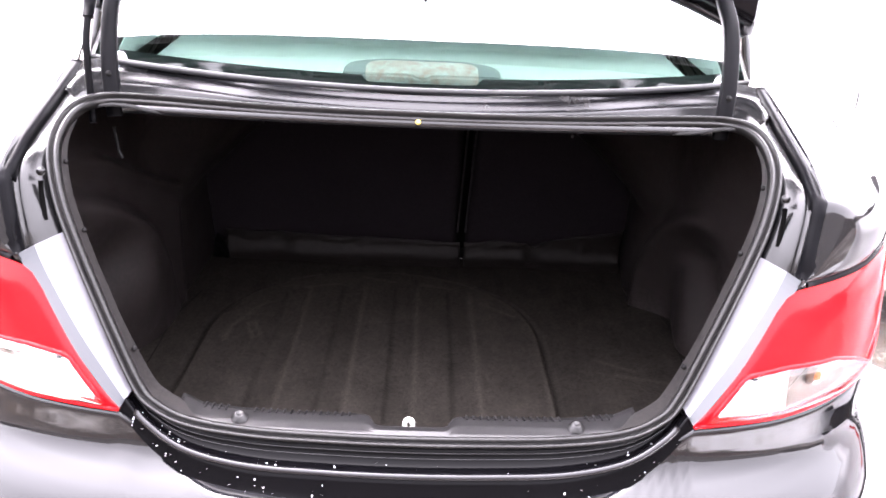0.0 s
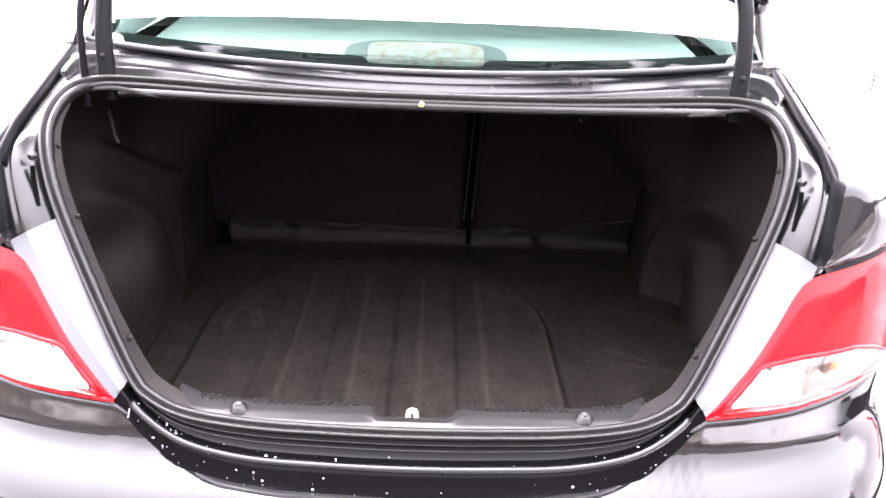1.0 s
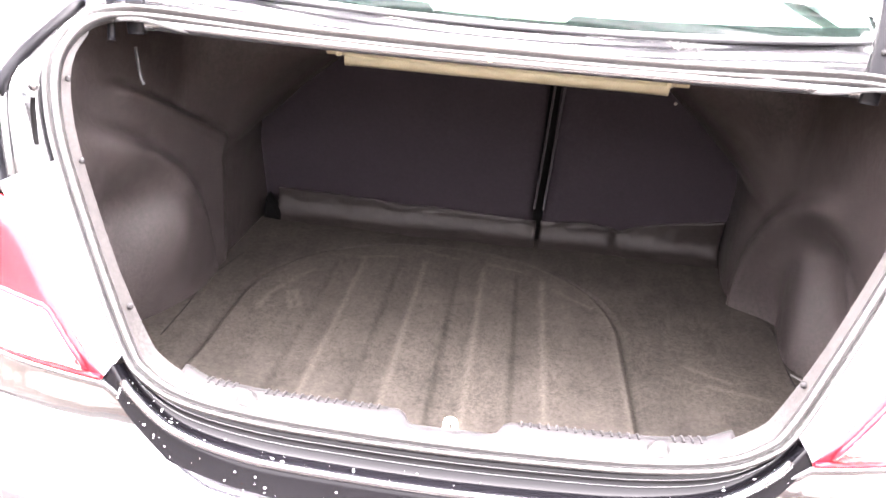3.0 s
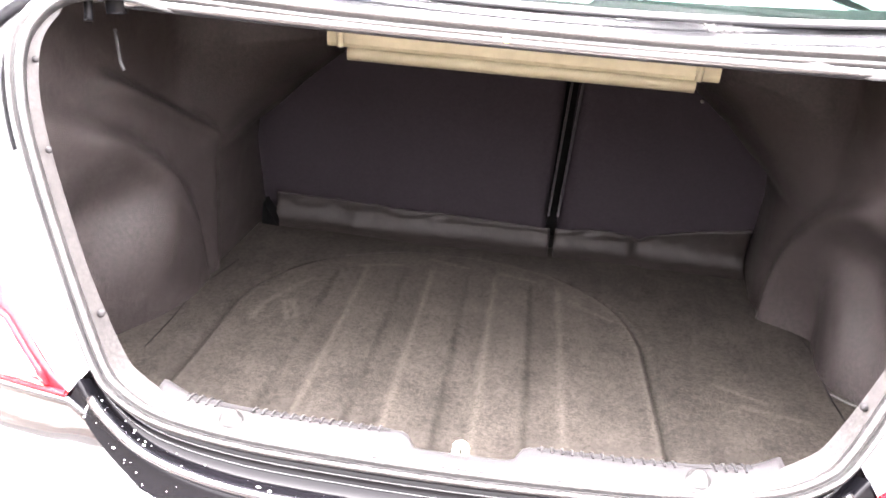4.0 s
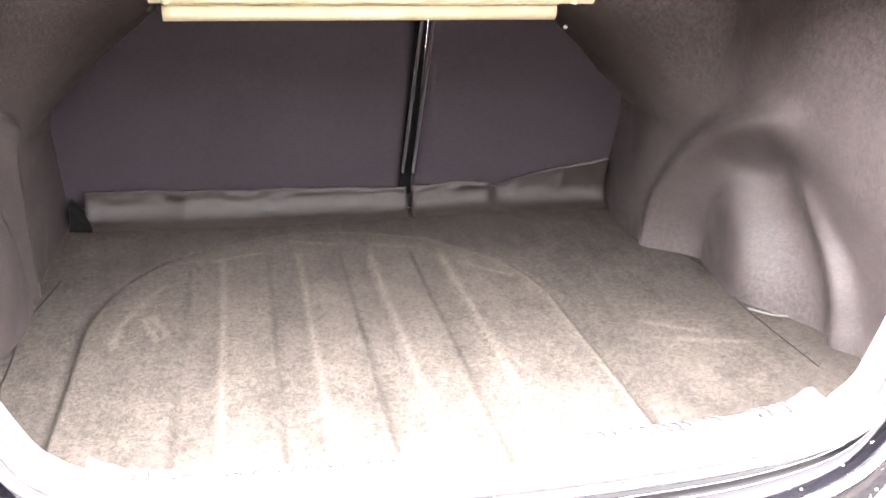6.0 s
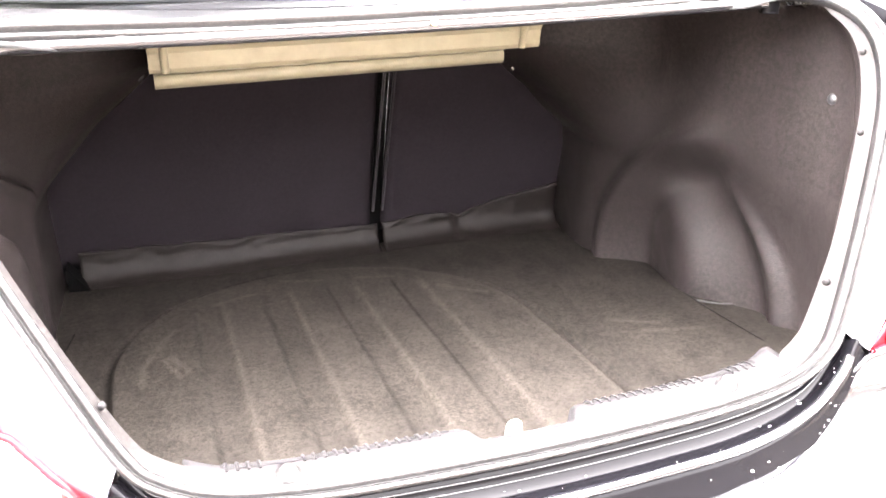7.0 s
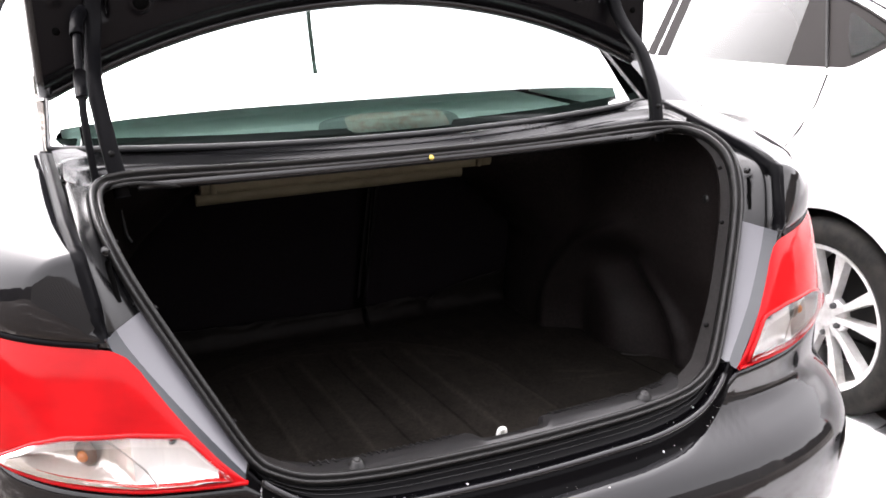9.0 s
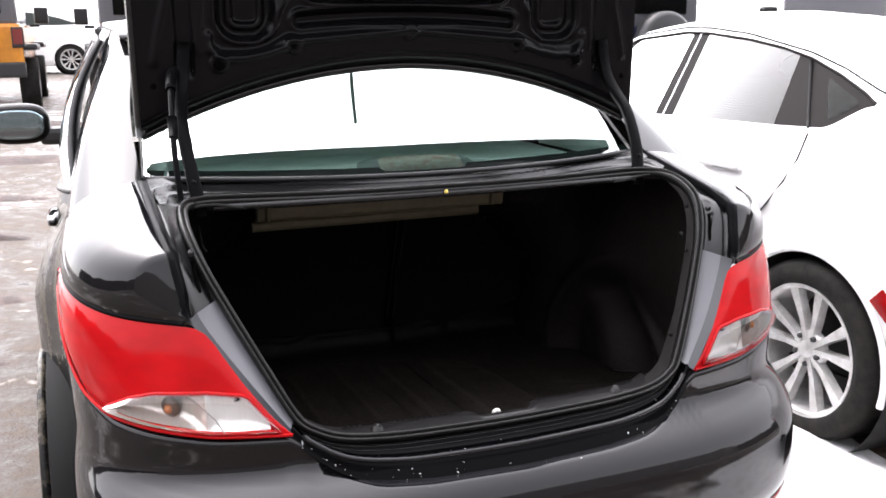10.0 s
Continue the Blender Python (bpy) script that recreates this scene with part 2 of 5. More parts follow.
def part(name, data, mat, parent=None, label="", kind=""):
    """One mesh object under a thing or a part; data is a mesh or (verts, faces)."""
    me = data if isinstance(data, bpy.types.Mesh) else mesh_from(*data)
    me.name = name
    if mat and not me.materials:
        me.materials.append(mat)
    ob = new(name, me)
    if parent:
        ob.parent = parent
        if parent.type == "EMPTY":
            ob.matrix_parent_inverse = Matrix.Translation(-parent.location)
    if label or kind:
        tagged(ob, label, kind=kind)
    return ob


def thing(name, at, label, category, group=""):
    ob = new(name)
    ob.location = at
    ob.empty_display_size = 0.1
    return tagged(ob, label, category, group)


def solid(ob, thick, offset=-1.0):
    m = ob.modifiers.new("thickness", "SOLIDIFY")
    m.thickness, m.offset = thick, offset
    return ob


def grid(fn, nu, nv, wrap=False, keep=None):
    """A surface fn(u, v), u and v from 0 to 1; keep(u, v) drops cells."""
    vs = [fn(i / (nu - 1) if not wrap else i / nu, j / (nv - 1)) for i in range(nu) for j in range(nv)]
    fs = []
    for i in range(nu if wrap else nu - 1):
        for j in range(nv - 1):
            if keep and not keep((i + 0.5) / (nu - 1), (j + 0.5) / (nv - 1)):
                continue
            a, b = i * nv + j, ((i + 1) % nu) * nv + j
            fs.append((a, b, b + 1, a + 1))
    return vs, fs


def spline(pts, n, closed=False):
    """n points along a Catmull-Rom curve through pts."""
    P = [Vector(p) for p in pts]
    m = len(P)
    out = []
    for k in range(n):
        s = k / n * m if closed else k / (n - 1) * (m - 1)
        i = min(int(s), m - 1 if closed else m - 2)
        f = s - i
        if closed:
            a, b, c, d = (P[(i + q) % m] for q in (-1, 0, 1, 2))
        else:
            b, c = P[i], P[i + 1]
            a = P[i - 1] if i else b + (b - c)
            d = P[i + 2] if i + 2 < m else c + (c - b)
        out.append(0.5 * ((2 * b) + (c - a) * f + (2 * a - 5 * b + 4 * c - d) * f * f + (3 * b - a - 3 * c + d) * f ** 3))
    return out


def circle(r, n=10, rx=None):
    return [(r * math.cos(2 * math.pi * k / n), (rx or r) * math.sin(2 * math.pi * k / n)) for k in range(n)]


def sweep(path, profile, up=(0, 0, 1), closed=False, caps=True):
    """A closed profile of (side, up) offsets carried along a path."""
    P = [Vector(p) for p in path]
    n, k = len(P), len(profile)
    vs, fs = [], []
    for i, p in enumerate(P):
        a = P[(i - 1) % n] if closed or i else P[i]
        b = P[(i + 1) % n] if closed or i < n - 1 else P[i]
        t = (b - a).normalized()
        u0 = Vector(up(i) if callable(up) else up)
        s = t.cross(u0)
        s = s.normalized() if s.length > 1e-6 else Vector((1, 0, 0))
        u = s.cross(t).normalized()
        vs += [p + s * x + u * y for x, y in profile]
    for i in range(n if closed else n - 1):
        for j in range(k):
            a, b = i * k + j, ((i + 1) % n) * k + j
            a2, b2 = i * k + (j + 1) % k, ((i + 1) % n) * k + (j + 1) % k
            fs.append((a, b, b2, a2))
    if caps and not closed:
        fs += [tuple(range(k - 1, -1, -1)), tuple((n - 1) * k + j for j in range(k))]
    return vs, fs


def lathe(profile, at, axis, n=32):
    """profile of (radius, along) turned round an axis through at."""
    ax = Vector(axis).normalized()
    q = ax.to_track_quat("Z", "Y")
    vs = [Vector(at) + q @ Vector((r * math.cos(2 * math.pi * i / n), r * math.sin(2 * math.pi * i / n), h)) for i in range(n) for r, h in profile]
    k = len(profile)
    fs = [(i * k + j, ((i + 1) % n) * k + j, ((i + 1) % n) * k + j + 1, i * k + j + 1) for i in range(n) for j in range(k - 1)]
    return vs, fs


def slab(size, at, bev=0.004, turn=None):
    """A bevelled box, at its centre."""
    bm = bmesh.new()
    bmesh.ops.create_cube(bm, size=1.0)
    bmesh.ops.scale(bm, vec=size, verts=bm.verts)
    if bev:
        bmesh.ops.bevel(bm, geom=bm.edges[:], offset=bev, segments=2, affect="EDGES", profile=0.6)
    bm.transform(Matrix.Translation(at) @ (turn or Matrix()))
    me = bpy.data.meshes.new("slab")
    bm.to_mesh(me)
    bm.free()
    return me


def pebble(half, at, e):
    """A rounded box: a superellipsoid with exponent e (1 is an ellipsoid)."""
    pw = lambda q: abs(q) ** e * (1 if q >= 0 else -1)
    def fn(u, v):
        a, b = 2 * math.pi * u, math.pi * (v - 0.5)
        return Vector(at) + Vector((half[0] * pw(math.cos(b)) * pw(math.cos(a)), half[1] * pw(math.sin(b)), half[2] * pw(math.cos(b)) * pw(math.sin(a))))
    return grid(fn, 40, 17, True)


def joined(*items):
    vs, fs = [], []
    for v, f in items:
        o = len(vs)
        vs += v
        fs += [tuple(i + o for i in q) for q in f]
    return vs, fs


def lerp(table, x):
    """Smooth interpolation in a table of (x, value)."""
    return float(np.interp(x, [a for a, _ in table], [b for _, b in table]))


def sstep(a, b, x):
    t = min(1.0, max(0.0, (x - a) / (b - a)))
    return t * t * (3 - 2 * t)


def blob(a, b, ca, cb, ra, rb):
    return math.exp(-((a - ca) / ra) ** 2 - ((b - cb) / rb) ** 2)


def off_line(y, z, pts):
    """Distance from a point to a chain of straight pieces."""
    best = 9.0
    for (y0, z0), (y1, z1) in zip(pts, pts[1:]):
        dy, dz = y1 - y0, z1 - z0
        f = min(1.0, max(0.0, ((y - y0) * dy + (z - z0) * dz) / (dy * dy + dz * dz)))
        best = min(best, math.hypot(y - y0 - f * dy, z - z0 - f * dz))
    return best


# ---- the black sedan with its open boot ----
sedan = thing("sedan", (0, 1.9, 0), "black four-door sedan with its boot lid open, parked on muddy snow", "car")

# rear shell: a superellipse in plan, its depth and width set by height
DEPTH = [(0.20, 0.50), (0.28, 0.60), (0.40, 0.655), (0.50, 0.650), (0.535, 0.645), (0.555, 0.635), (0.58, 0.612), (0.598, 0.578), (0.610, 0.545), (0.620, 0.528), (0.66, 0.529),
         (0.695, 0.530), (0.776, 0.509), (0.911, 0.462), (0.98, 0.438), (1.05, 0.415)]
WIDTH = [(0.20, 0.80), (0.30, 0.84), (0.45, 0.862), (0.55, 0.860), (0.66, 0.848), (0.85, 0.850), (0.93, 0.846), (0.98, 0.836), (1.02, 0.81), (1.05, 0.77)]
YC = 0.45


def soft(table, z, w=0.016):
    return sum(k * lerp(table, z + d * w) for d, k in ((-1.5, 0.12), (-0.75, 0.22), (0, 0.32), (0.75, 0.22), (1.5, 0.12)))


def shell(p, z, side, off=0.0):
    """The rear skin: p 0 at the middle of the tail, 1 at the flank."""
    phi = math.pi / 2 * p * p * (3 - 2 * p)
    s, c = math.sqrt(max(0.0, math.sin(phi))), math.sqrt(max(0.0, math.cos(phi)))
    a, b = soft(WIDTH, z), soft(DEPTH, z, 0.011)
    n = Vector((s ** 3 / a, -c ** 3 / b))
    n = n.normalized() if n.length else Vector((0, -1))
    return Vector((side * (a * s + n.x * off), YC - b * c + n.y * off, z))


def p_of(x, a=0.85):
    s = math.asin(min(1.0, (x / a) ** 2)) / (math.pi / 2)
    return 0.5 - math.sin(math.asin(1 - 2 * s) / 3)


def patch(p0, p1, low, high, side, off=0.0, nu=48, nv=14, dome=0.0, keep=None, bowl=0.0):
    """A piece of the rear skin between two heights that vary with p."""
    def at(u, v):
        p = p0 + (p1 - p0) * u
        lo, hi = low(p), high(p)
        d = dome * (1 - abs(2 * v - 1) ** 4) * (1 - abs(2 * u - 1) ** 12)
        d -= bowl * (1 - (2 * v - 1) ** 4) * (1 - (2 * u - 1) ** 4)
        return shell(p, lo + (hi - lo) * v, side, off + d)
    return grid(at, nu, nv, keep=(lambda u, v: keep(p0 + (p1 - p0) * u, low(p0 + (p1 - p0) * u) + (high(p0 + (p1 - p0) * u) - low(p0 + (p1 - p0) * u)) * v)) if keep else None)


def curve(table):
    """A height along the skin, from (x, z) pairs with x up to 0.85."""
    t = [(p_of(x), z) for x, z in table]
    return lambda p: lerp(t, p)


LAMP_LOW = curve([(0.455, 0.694), (0.60, 0.702), (0.70, 0.718), (0.77, 0.735), (0.81, 0.765), (0.835, 0.82), (0.8475, 0.90), (0.85, 0.945)])
LAMP_HIGH = curve([(0.455, 0.6945), (0.49, 0.732), (0.532, 0.790), (0.58, 0.868), (0.597, 0.889), (0.615, 0.899), (0.64, 0.904), (0.75, 0.918), (0.82, 0.938), (0.846, 0.955), (0.85, 0.957)])
P0, P1 = p_of(0.4555), 0.975
BUMPER_EDGE = curve([(0.0, 0.588), (0.20, 0.592), (0.30, 0.600), (0.36, 0.616), (0.415, 0.650), (0.4555, 0.690), (0.60, 0.698), (0.70, 0.714), (0.77, 0.731), (0.81, 0.761), (0.835, 0.80), (0.85, 0.80)])

# bumper skin, both halves in one moulding, with the lower valance
top = lambda p: BUMPER_EDGE(p) - 0.003
def bumper_at(u, v):
    q = 2 * u - 1
    p = abs(q)
    return shell(p, 0.22 + (top(p) - 0.22) * v, 1 if q >= 0 else -1)
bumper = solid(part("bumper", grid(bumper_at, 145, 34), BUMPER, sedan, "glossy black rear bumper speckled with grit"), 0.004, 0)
for side in (-1, 1):
    lo, hi = (lambda p: 0.30 + 0.02 * p), (lambda p: 0.345 + 0.045 * p)
    part("reflector", patch(p_of(0.66), 0.80, lo, hi, side, 0.006, 20, 6, 0.004), RED, bumper, "red bumper reflector")

# tail lamps
STEEL = material("dull_steel", (0.30, 0.29, 0.28), 0.4, 0.8)
SOCKET = material("indicator_socket", (0.14, 0.09, 0.07), 0.35, 0.2)
BOWL = material("indicator_bowl", (0.60, 0.56, 0.53), 0.25, 0.6)
bump(BOWL, noise_fac(BOWL, 120.0, 2.0, 0.4, (1.0, 1.0, 0.2)), 0.35, 0.004)
for side in (-1, 1):
    CL_LOW = lambda p: LAMP_LOW(p) + 0.011
    CL_HIGH = curve([(0.476, 0.7075), (0.50, 0.735), (0.532, 0.777), (0.60, 0.786), (0.69, 0.787), (0.73, 0.777), (0.775, 0.752)])
    ch = lambda p: max(CL_HIGH(p), CL_LOW(p) + 0.002)
    q0, q1 = p_of(0.478), p_of(0.775)
    qm = p_of(0.605)
    red_only = lambda p, z: not (q0 + 0.01 < p < q1 - 0.012 and CL_LOW(p) + 0.004 < z < ch(p) - 0.004)
    lamp = part("tail_lamp", patch(P0, P1, LAMP_LOW, LAMP_HIGH, side, 0.003, 150, 54, 0.008, red_only), RED, sedan, "red tail lamp with a clear lower window")
    part("reflector_bowl", patch(q0, qm, CL_LOW, ch, side, 0.0122, 30, 16, 0.0, None, 0.014), REFLECTOR, lamp, "silver reflector bowl")
    part("reflector_bowl", patch(qm, q1, CL_LOW, ch, side, 0.0122, 30, 16, 0.0, None, 0.034), BOWL, lamp, "grey indicator bowl")
    div = [shell(p_of(x), z, side, 0.0142) for x, z in ((0.575, 0.712), (0.59, 0.738), (0.612, 0.762), (0.635, 0.784))]
    part("bowl_divider", sweep(div, circle(0.0012, 6)), STEEL, lamp)
    part("clear_lens", patch(q0, q1, CL_LOW, ch, side, 0.0165, 40, 12, 0.005), LENS, lamp, "clear plastic lens")
    for x, z, r, mat, nm in ((0.676, 0.752, 0.020, SOCKET, "lamp_socket"), (0.676, 0.752, 0.009, AMBER, "indicator_bulb"), (0.55, 0.770, 0.005, DARK, "lamp_socket")):
        c = shell(p_of(x), z, side, {"lamp_socket": -0.016, "indicator_bulb": -0.008}[nm] if x > 0.6 else 0.004)
        part(nm, lathe([(0.0, 0.007), (r * 0.6, 0.006), (r * 0.95, 0.002), (r, -0.004)], c, c - Vector((0, 0.6, z)), 18), mat, lamp)
    border = [shell(p, CL_LOW(p), side, 0.0115) for p in np.linspace(q0, q1, 40)] + [shell(p, ch(p), side, 0.0115) for p in np.linspace(q1, q0, 40)[1:-1]]
    part("window_rim", sweep(border, circle(0.0042, 8), (0, -1, 0), True), RED, lamp)
    part("lens_seam", sweep([shell(0.90, LAMP_LOW(0.90) + (LAMP_HIGH(0.90) - LAMP_LOW(0.90)) * k, side, 0.0108) for k in (0.04, 0.3, 0.6, 0.96)], circle(0.0012, 6)), DARK, lamp)
    # black bead stands in for the shaded gap above the lamp
    part("lamp_gap_line", sweep([shell(p, LAMP_HIGH(p) + 0.004, side, 0.0015) for p in np.linspace(p_of(0.632), 0.97, 40)], circle(0.0055, 8)), HINGE, lamp, "black line standing for the shaded gap above the lamp")
    # bright red rim of the lens
    rim = [shell(P0 + (P1 - P0) * k / 60, LAMP_LOW(P0 + (P1 - P0) * k / 60) + 0.003, side, 0.009) for k in range(61)]
    part("lens_rim", sweep(rim, circle(0.0035, 8)), RED, lamp)

# quarter panels above and beside the lamps
decks = {}
for side in (-1, 1):
    # from the lamp top up to the shoulder, then the deck that turns in to the shut line
    def deck(u, v, side=side):
        p = p_of(0.617) + (1.0 - p_of(0.617)) * u
        out = shell(p, LAMP_HIGH(p) + 0.003, side)
        shut = Vector((side * lerp([(0, 0.620), (0.06, 0.626), (0.18, 0.640), (0.4, 0.650), (1, 0.665)], u),
                       lerp([(0, 0.027), (0.06, 0.030), (0.18, 0.060), (0.4, 0.16), (1, 0.47)], u),
                       lerp([(0, 0.913), (0.06, 0.955), (0.18, 1.036), (0.4, 1.062), (1, 1.118)], u)))
        mid = Vector((out.x + side * 0.004, out.y - 0.004, max(out.z + 0.015, shut.z - 0.105 - 0.04 * u)))
        if v < 0.45:
            f = v / 0.45
            return out.lerp(mid, f)
        f = (v - 0.45) / 0.55
        ctrl = Vector((mid.x, mid.y, shut.z - 0.004))
        return mid * (1 - f) ** 2 + ctrl * (2 * f * (1 - f)) + shut * f * f
    decks[side] = deck
    q = part("quarter_panel", grid(deck, 56, 26), BLACK, sedan, "glossy black rear quarter panel")
    solid(q, 0.003, 0)
    # dark folded flange along the shut line
    flange = [deck(u, 1.0) for u in np.linspace(0.0, 1.0, 40)]
    part("shut_flange", sweep(flange, [(-0.009, -0.030), (0.009, -0.030), (0.010, 0.001), (-0.010, 0.003)]), HINGE, q, "dull black flange along the shut line")

# flank: rocker to belt, with wheel arches
REAR_AXLE, FRONT_AXLE, AXLE_Z = 0.72, 3.29, 0.305


def belt(y):
    return lerp([(0.45, 1.085), (0.8, 1.03), (1.3, 0.985), (2.3, 0.945), (3.0, 0.93), (4.1, 0.70)], y)


def flank(y, v, side):
    top = belt(y) - 0.03
    z = 0.22 + (top - 0.22) * v
    prof = lerp([(0.0, 0.81), (0.12, 0.845), (0.35, 0.85), (0.75, 0.853), (0.9, 0.849), (1.0, 0.827)], v)
    taper = sstep(2.9, 4.2, y) * 0.16
    return Vector((side * (prof - taper + 0.080 * sstep(0.47, 0.80, y) * sstep(0.0, 0.25, v) * sstep(1.08, 0.72, v)), y, z))


def arch(P, centre, r):
    """Moves points inside the wheel opening out to its edge."""
    d = Vector((P.y - centre, P.z - AXLE_Z))
    if d.length < r:
        d = d.normalized() * r if d.length > 1e-4 else Vector((0, r))
        return Vector((P.x, centre + d.x, AXLE_Z + d.y)), True
    return P, False


for side in (-1, 1):
    nu, nv = 130, 30
    vs, inside = [], []
    for i in range(nu):
        for j in range(nv):
            P = flank(YC - 0.006 + (4.056 - YC) * i / (nu - 1), j / (nv - 1), side)
            P, a = arch(P, REAR_AXLE, 0.345)
            P, b = arch(P, FRONT_AXLE, 0.345)
            vs.append(P)
            inside.append(a or b)
    fs = []
    for i in range(nu - 1):
        for j in range(nv - 1):
            f = (i * nv + j, (i + 1) * nv + j, (i + 1) * nv + j + 1, i * nv + j + 1)
            if not all(inside[k] for k in f):
                fs.append(f)
    body = part("body_side", (vs, fs), MUDDY, sedan, "black body side streaked with dried mud")
    for c in (REAR_AXLE, FRONT_AXLE):
        ring = [Vector((side * 0.926, c + 0.347 * math.cos(a), AXLE_Z + 0.347 * math.sin(a))) for a in np.linspace(-0.25, math.pi + 0.25, 40)]
        part("arch_lip", sweep(ring, circle(0.010, 8), (side, 0, 0)), MUDDY, body)
        part("arch_liner", lathe([(0.36, 0.0), (0.36, -0.16), (0.02, -0.16)], (side * 0.915, c, AXLE_Z), (side, 0, 0), 40), DARK, body)

# greenhouse: pillars and roof
def rail(y):
    """Half width and height of the roof's edge."""
    return lerp([(0.95, 0.660), (1.3, 0.700), (2.2, 0.69), (2.75, 0.65)], y), lerp([(0.95, 1.422), (1.15, 1.455), (1.6, 1.475), (2.2, 1.468), (2.75, 1.42)], y)


def roof(u, v):
    y = 0.98 + (2.75 - 0.98) * u
    w, z = rail(y)
    t = 2 * v - 1
    return Vector((w * t, y - 0.05 * (1 - t * t) * (1 - u), z + (0.012 + 0.040 * sstep(0.0, 0.45, u)) * (1 - t * t)))


solid(part("roof", grid(roof, 30, 20), BLACK, sedan, "black roof"), 0.01)


def side_of_house(y, z, side, off=0.0):
    """The side glass surface between belt and roof edge."""
    w, zr = rail(max(0.95, min(2.75, y)))
    f = (z - belt(y)) / max(0.05, zr - belt(y))
    x0 = 0.80 + 0.06 * sstep(0.85, 1.25, y)
    x = x0 + (w - x0) * f + (0.025 + 0.025 * sstep(0.85, 1.25, y)) * math.sin(math.pi * min(1, max(0, f)))
    return Vector((side * (x + off), y, z))


for side in (-1, 1):
    # C pillar: from the quarter's shoulder up to the roof rail, closing on the rear glass
    base = [decks[side](1.0, v) for v in np.linspace(1.0, 0.66, 9)] + [flank(y, 1.0, side) for y in np.linspace(0.50, 0.90, 9)]
    def pillar(u, v, side=side, base=base):
        lower = base[0].lerp(base[0], 0)
        k = u * (len(base) - 1)
        i = min(int(k), len(base) - 2)
        lower = base[i].lerp(base[i + 1], k - i)
        upper = Vector((side * lerp([(0, 0.628), (0.4, 0.668), (1, 0.680)], u), lerp([(0, 1.00), (0.45, 1.03), (1, 1.20)], u), lerp([(0, 1.417), (0.45, 1.432), (1, 1.462)], u)))
        bow = side * 0.02 * math.sin(math.pi * v)
        return lower.lerp(upper, v) + Vector((bow, 0, 0))
    part("rear_pillar", grid(pillar, 40, 20), BLACK, sedan, "black rear roof pillar")
    # doors' glass and frames
    for y0, y1, slant, nm in ((0.98, 1.93, 0.20, "rear_door_window"), (2.02, 2.90, -0.62, "front_door_window")):
        def pane(u, v, side=side, y0=y0, y1=y1, nm=nm):
            ya, yb = y0, y1
            if nm == "rear_door_window":
                ya = y0 + 0.24 * v
            else:
                yb = y1 - 0.55 * v
            y = ya + (yb - ya) * u
            lo, hi = belt(y) + 0.01, rail(min(2.75, y))[1] - 0.035
            return side_of_house(y, lo + (hi - lo) * v, side, 0.004)
        win = part(nm, grid(pane, 12, 8), TINT, sedan, "dark tinted door glass")
        edge = [pane(u, 0.0) for u in np.linspace(0, 1, 12)] + [pane(1, v) for v in np.linspace(0.1, 1, 8)] + [pane(u, 1.0) for u in np.linspace(0.92, 0, 12)] + [pane(0, v) for v in np.linspace(0.9, 0.1, 8)]
        part("window_seal", sweep(edge, circle(0.011, 6), (side, 0, 0), True), PLASTIC, win)
    def house_y(u, v):
        ys = 0.895 + 0.30 * v
        return ys + (2.95 - ys) * u
    def house(u, v, side=side):
        y = house_y(u, v)
        lo, hi = belt(y) - 0.03, rail(min(2.75, y))[1] if y < 2.35 else lerp([(2.35, 1.43), (2.95, 0.99)], y)
        hi = max(hi, lo + 0.02)
        return side_of_house(y, lo + (hi - lo) * v, side, -0.004)
    hp = grid(house, 60, 16, keep=lambda u, v: not (0.14 < v < 0.9 and (1.02 + 0.24 * v < house_y(u, v) < 1.90 or 2.05 < house_y(u, v) < 2.75 - 0.5 * v)))
    part("door_frame", hp, FRAME_BLACK, sedan, "black door frames")
    handle = part("door_handle", pebble((0.018, 0.11, 0.016), (side * 0.893, 1.32, 0.900), 0.6), BLACK, sedan, "black door pull handle")
    mirror = part("door_mirror", pebble((0.118, 0.062, 0.080), (side * 1.03, 2.27, 1.112), 0.7), FRAME_BLACK, sedan, "black door mirror")
    part("mirror_glass", pebble((0.096, 0.004, 0.056), (side * 1.03, 2.209, 1.112), 0.7), MIRROR, mirror, "mirror glass")
    part("mirror_arm", slab((0.17, 0.07, 0.070), (side * 0.872, 2.28, 1.060), 0.022), PLASTIC, mirror)

# bonnet and nose, closed to the ground side
def bonnet(u, v):
    y = 2.85 + (4.12 - 2.85) * u
    t = 2 * v - 1
    z = lerp([(2.85, 0.99), (3.2, 0.95), (3.8, 0.85), (4.05, 0.72), (4.12, 0.30)], y)
    w = 0.80 - 0.16 * sstep(2.9, 4.2, y)
    return Vector((w * t, y - 0.10 * t * t * u, z - 0.05 * t * t))


part("bonnet", grid(bonnet, 24, 16), BLACK, sedan, "black bonnet")
def screen(u, v):
    t = 2 * u - 1
    return Vector(((0.72 - 0.17 * v) * t, 2.95 - 0.62 * v - 0.08 * t * t, 0.98 + 0.44 * v))
part("windscreen", grid(screen, 16, 10), TINT, sedan, "windscreen")
part("underbody", slab((1.5, 3.9, 0.06), (0, 1.95, 0.24), 0.02), DARK, sedan)

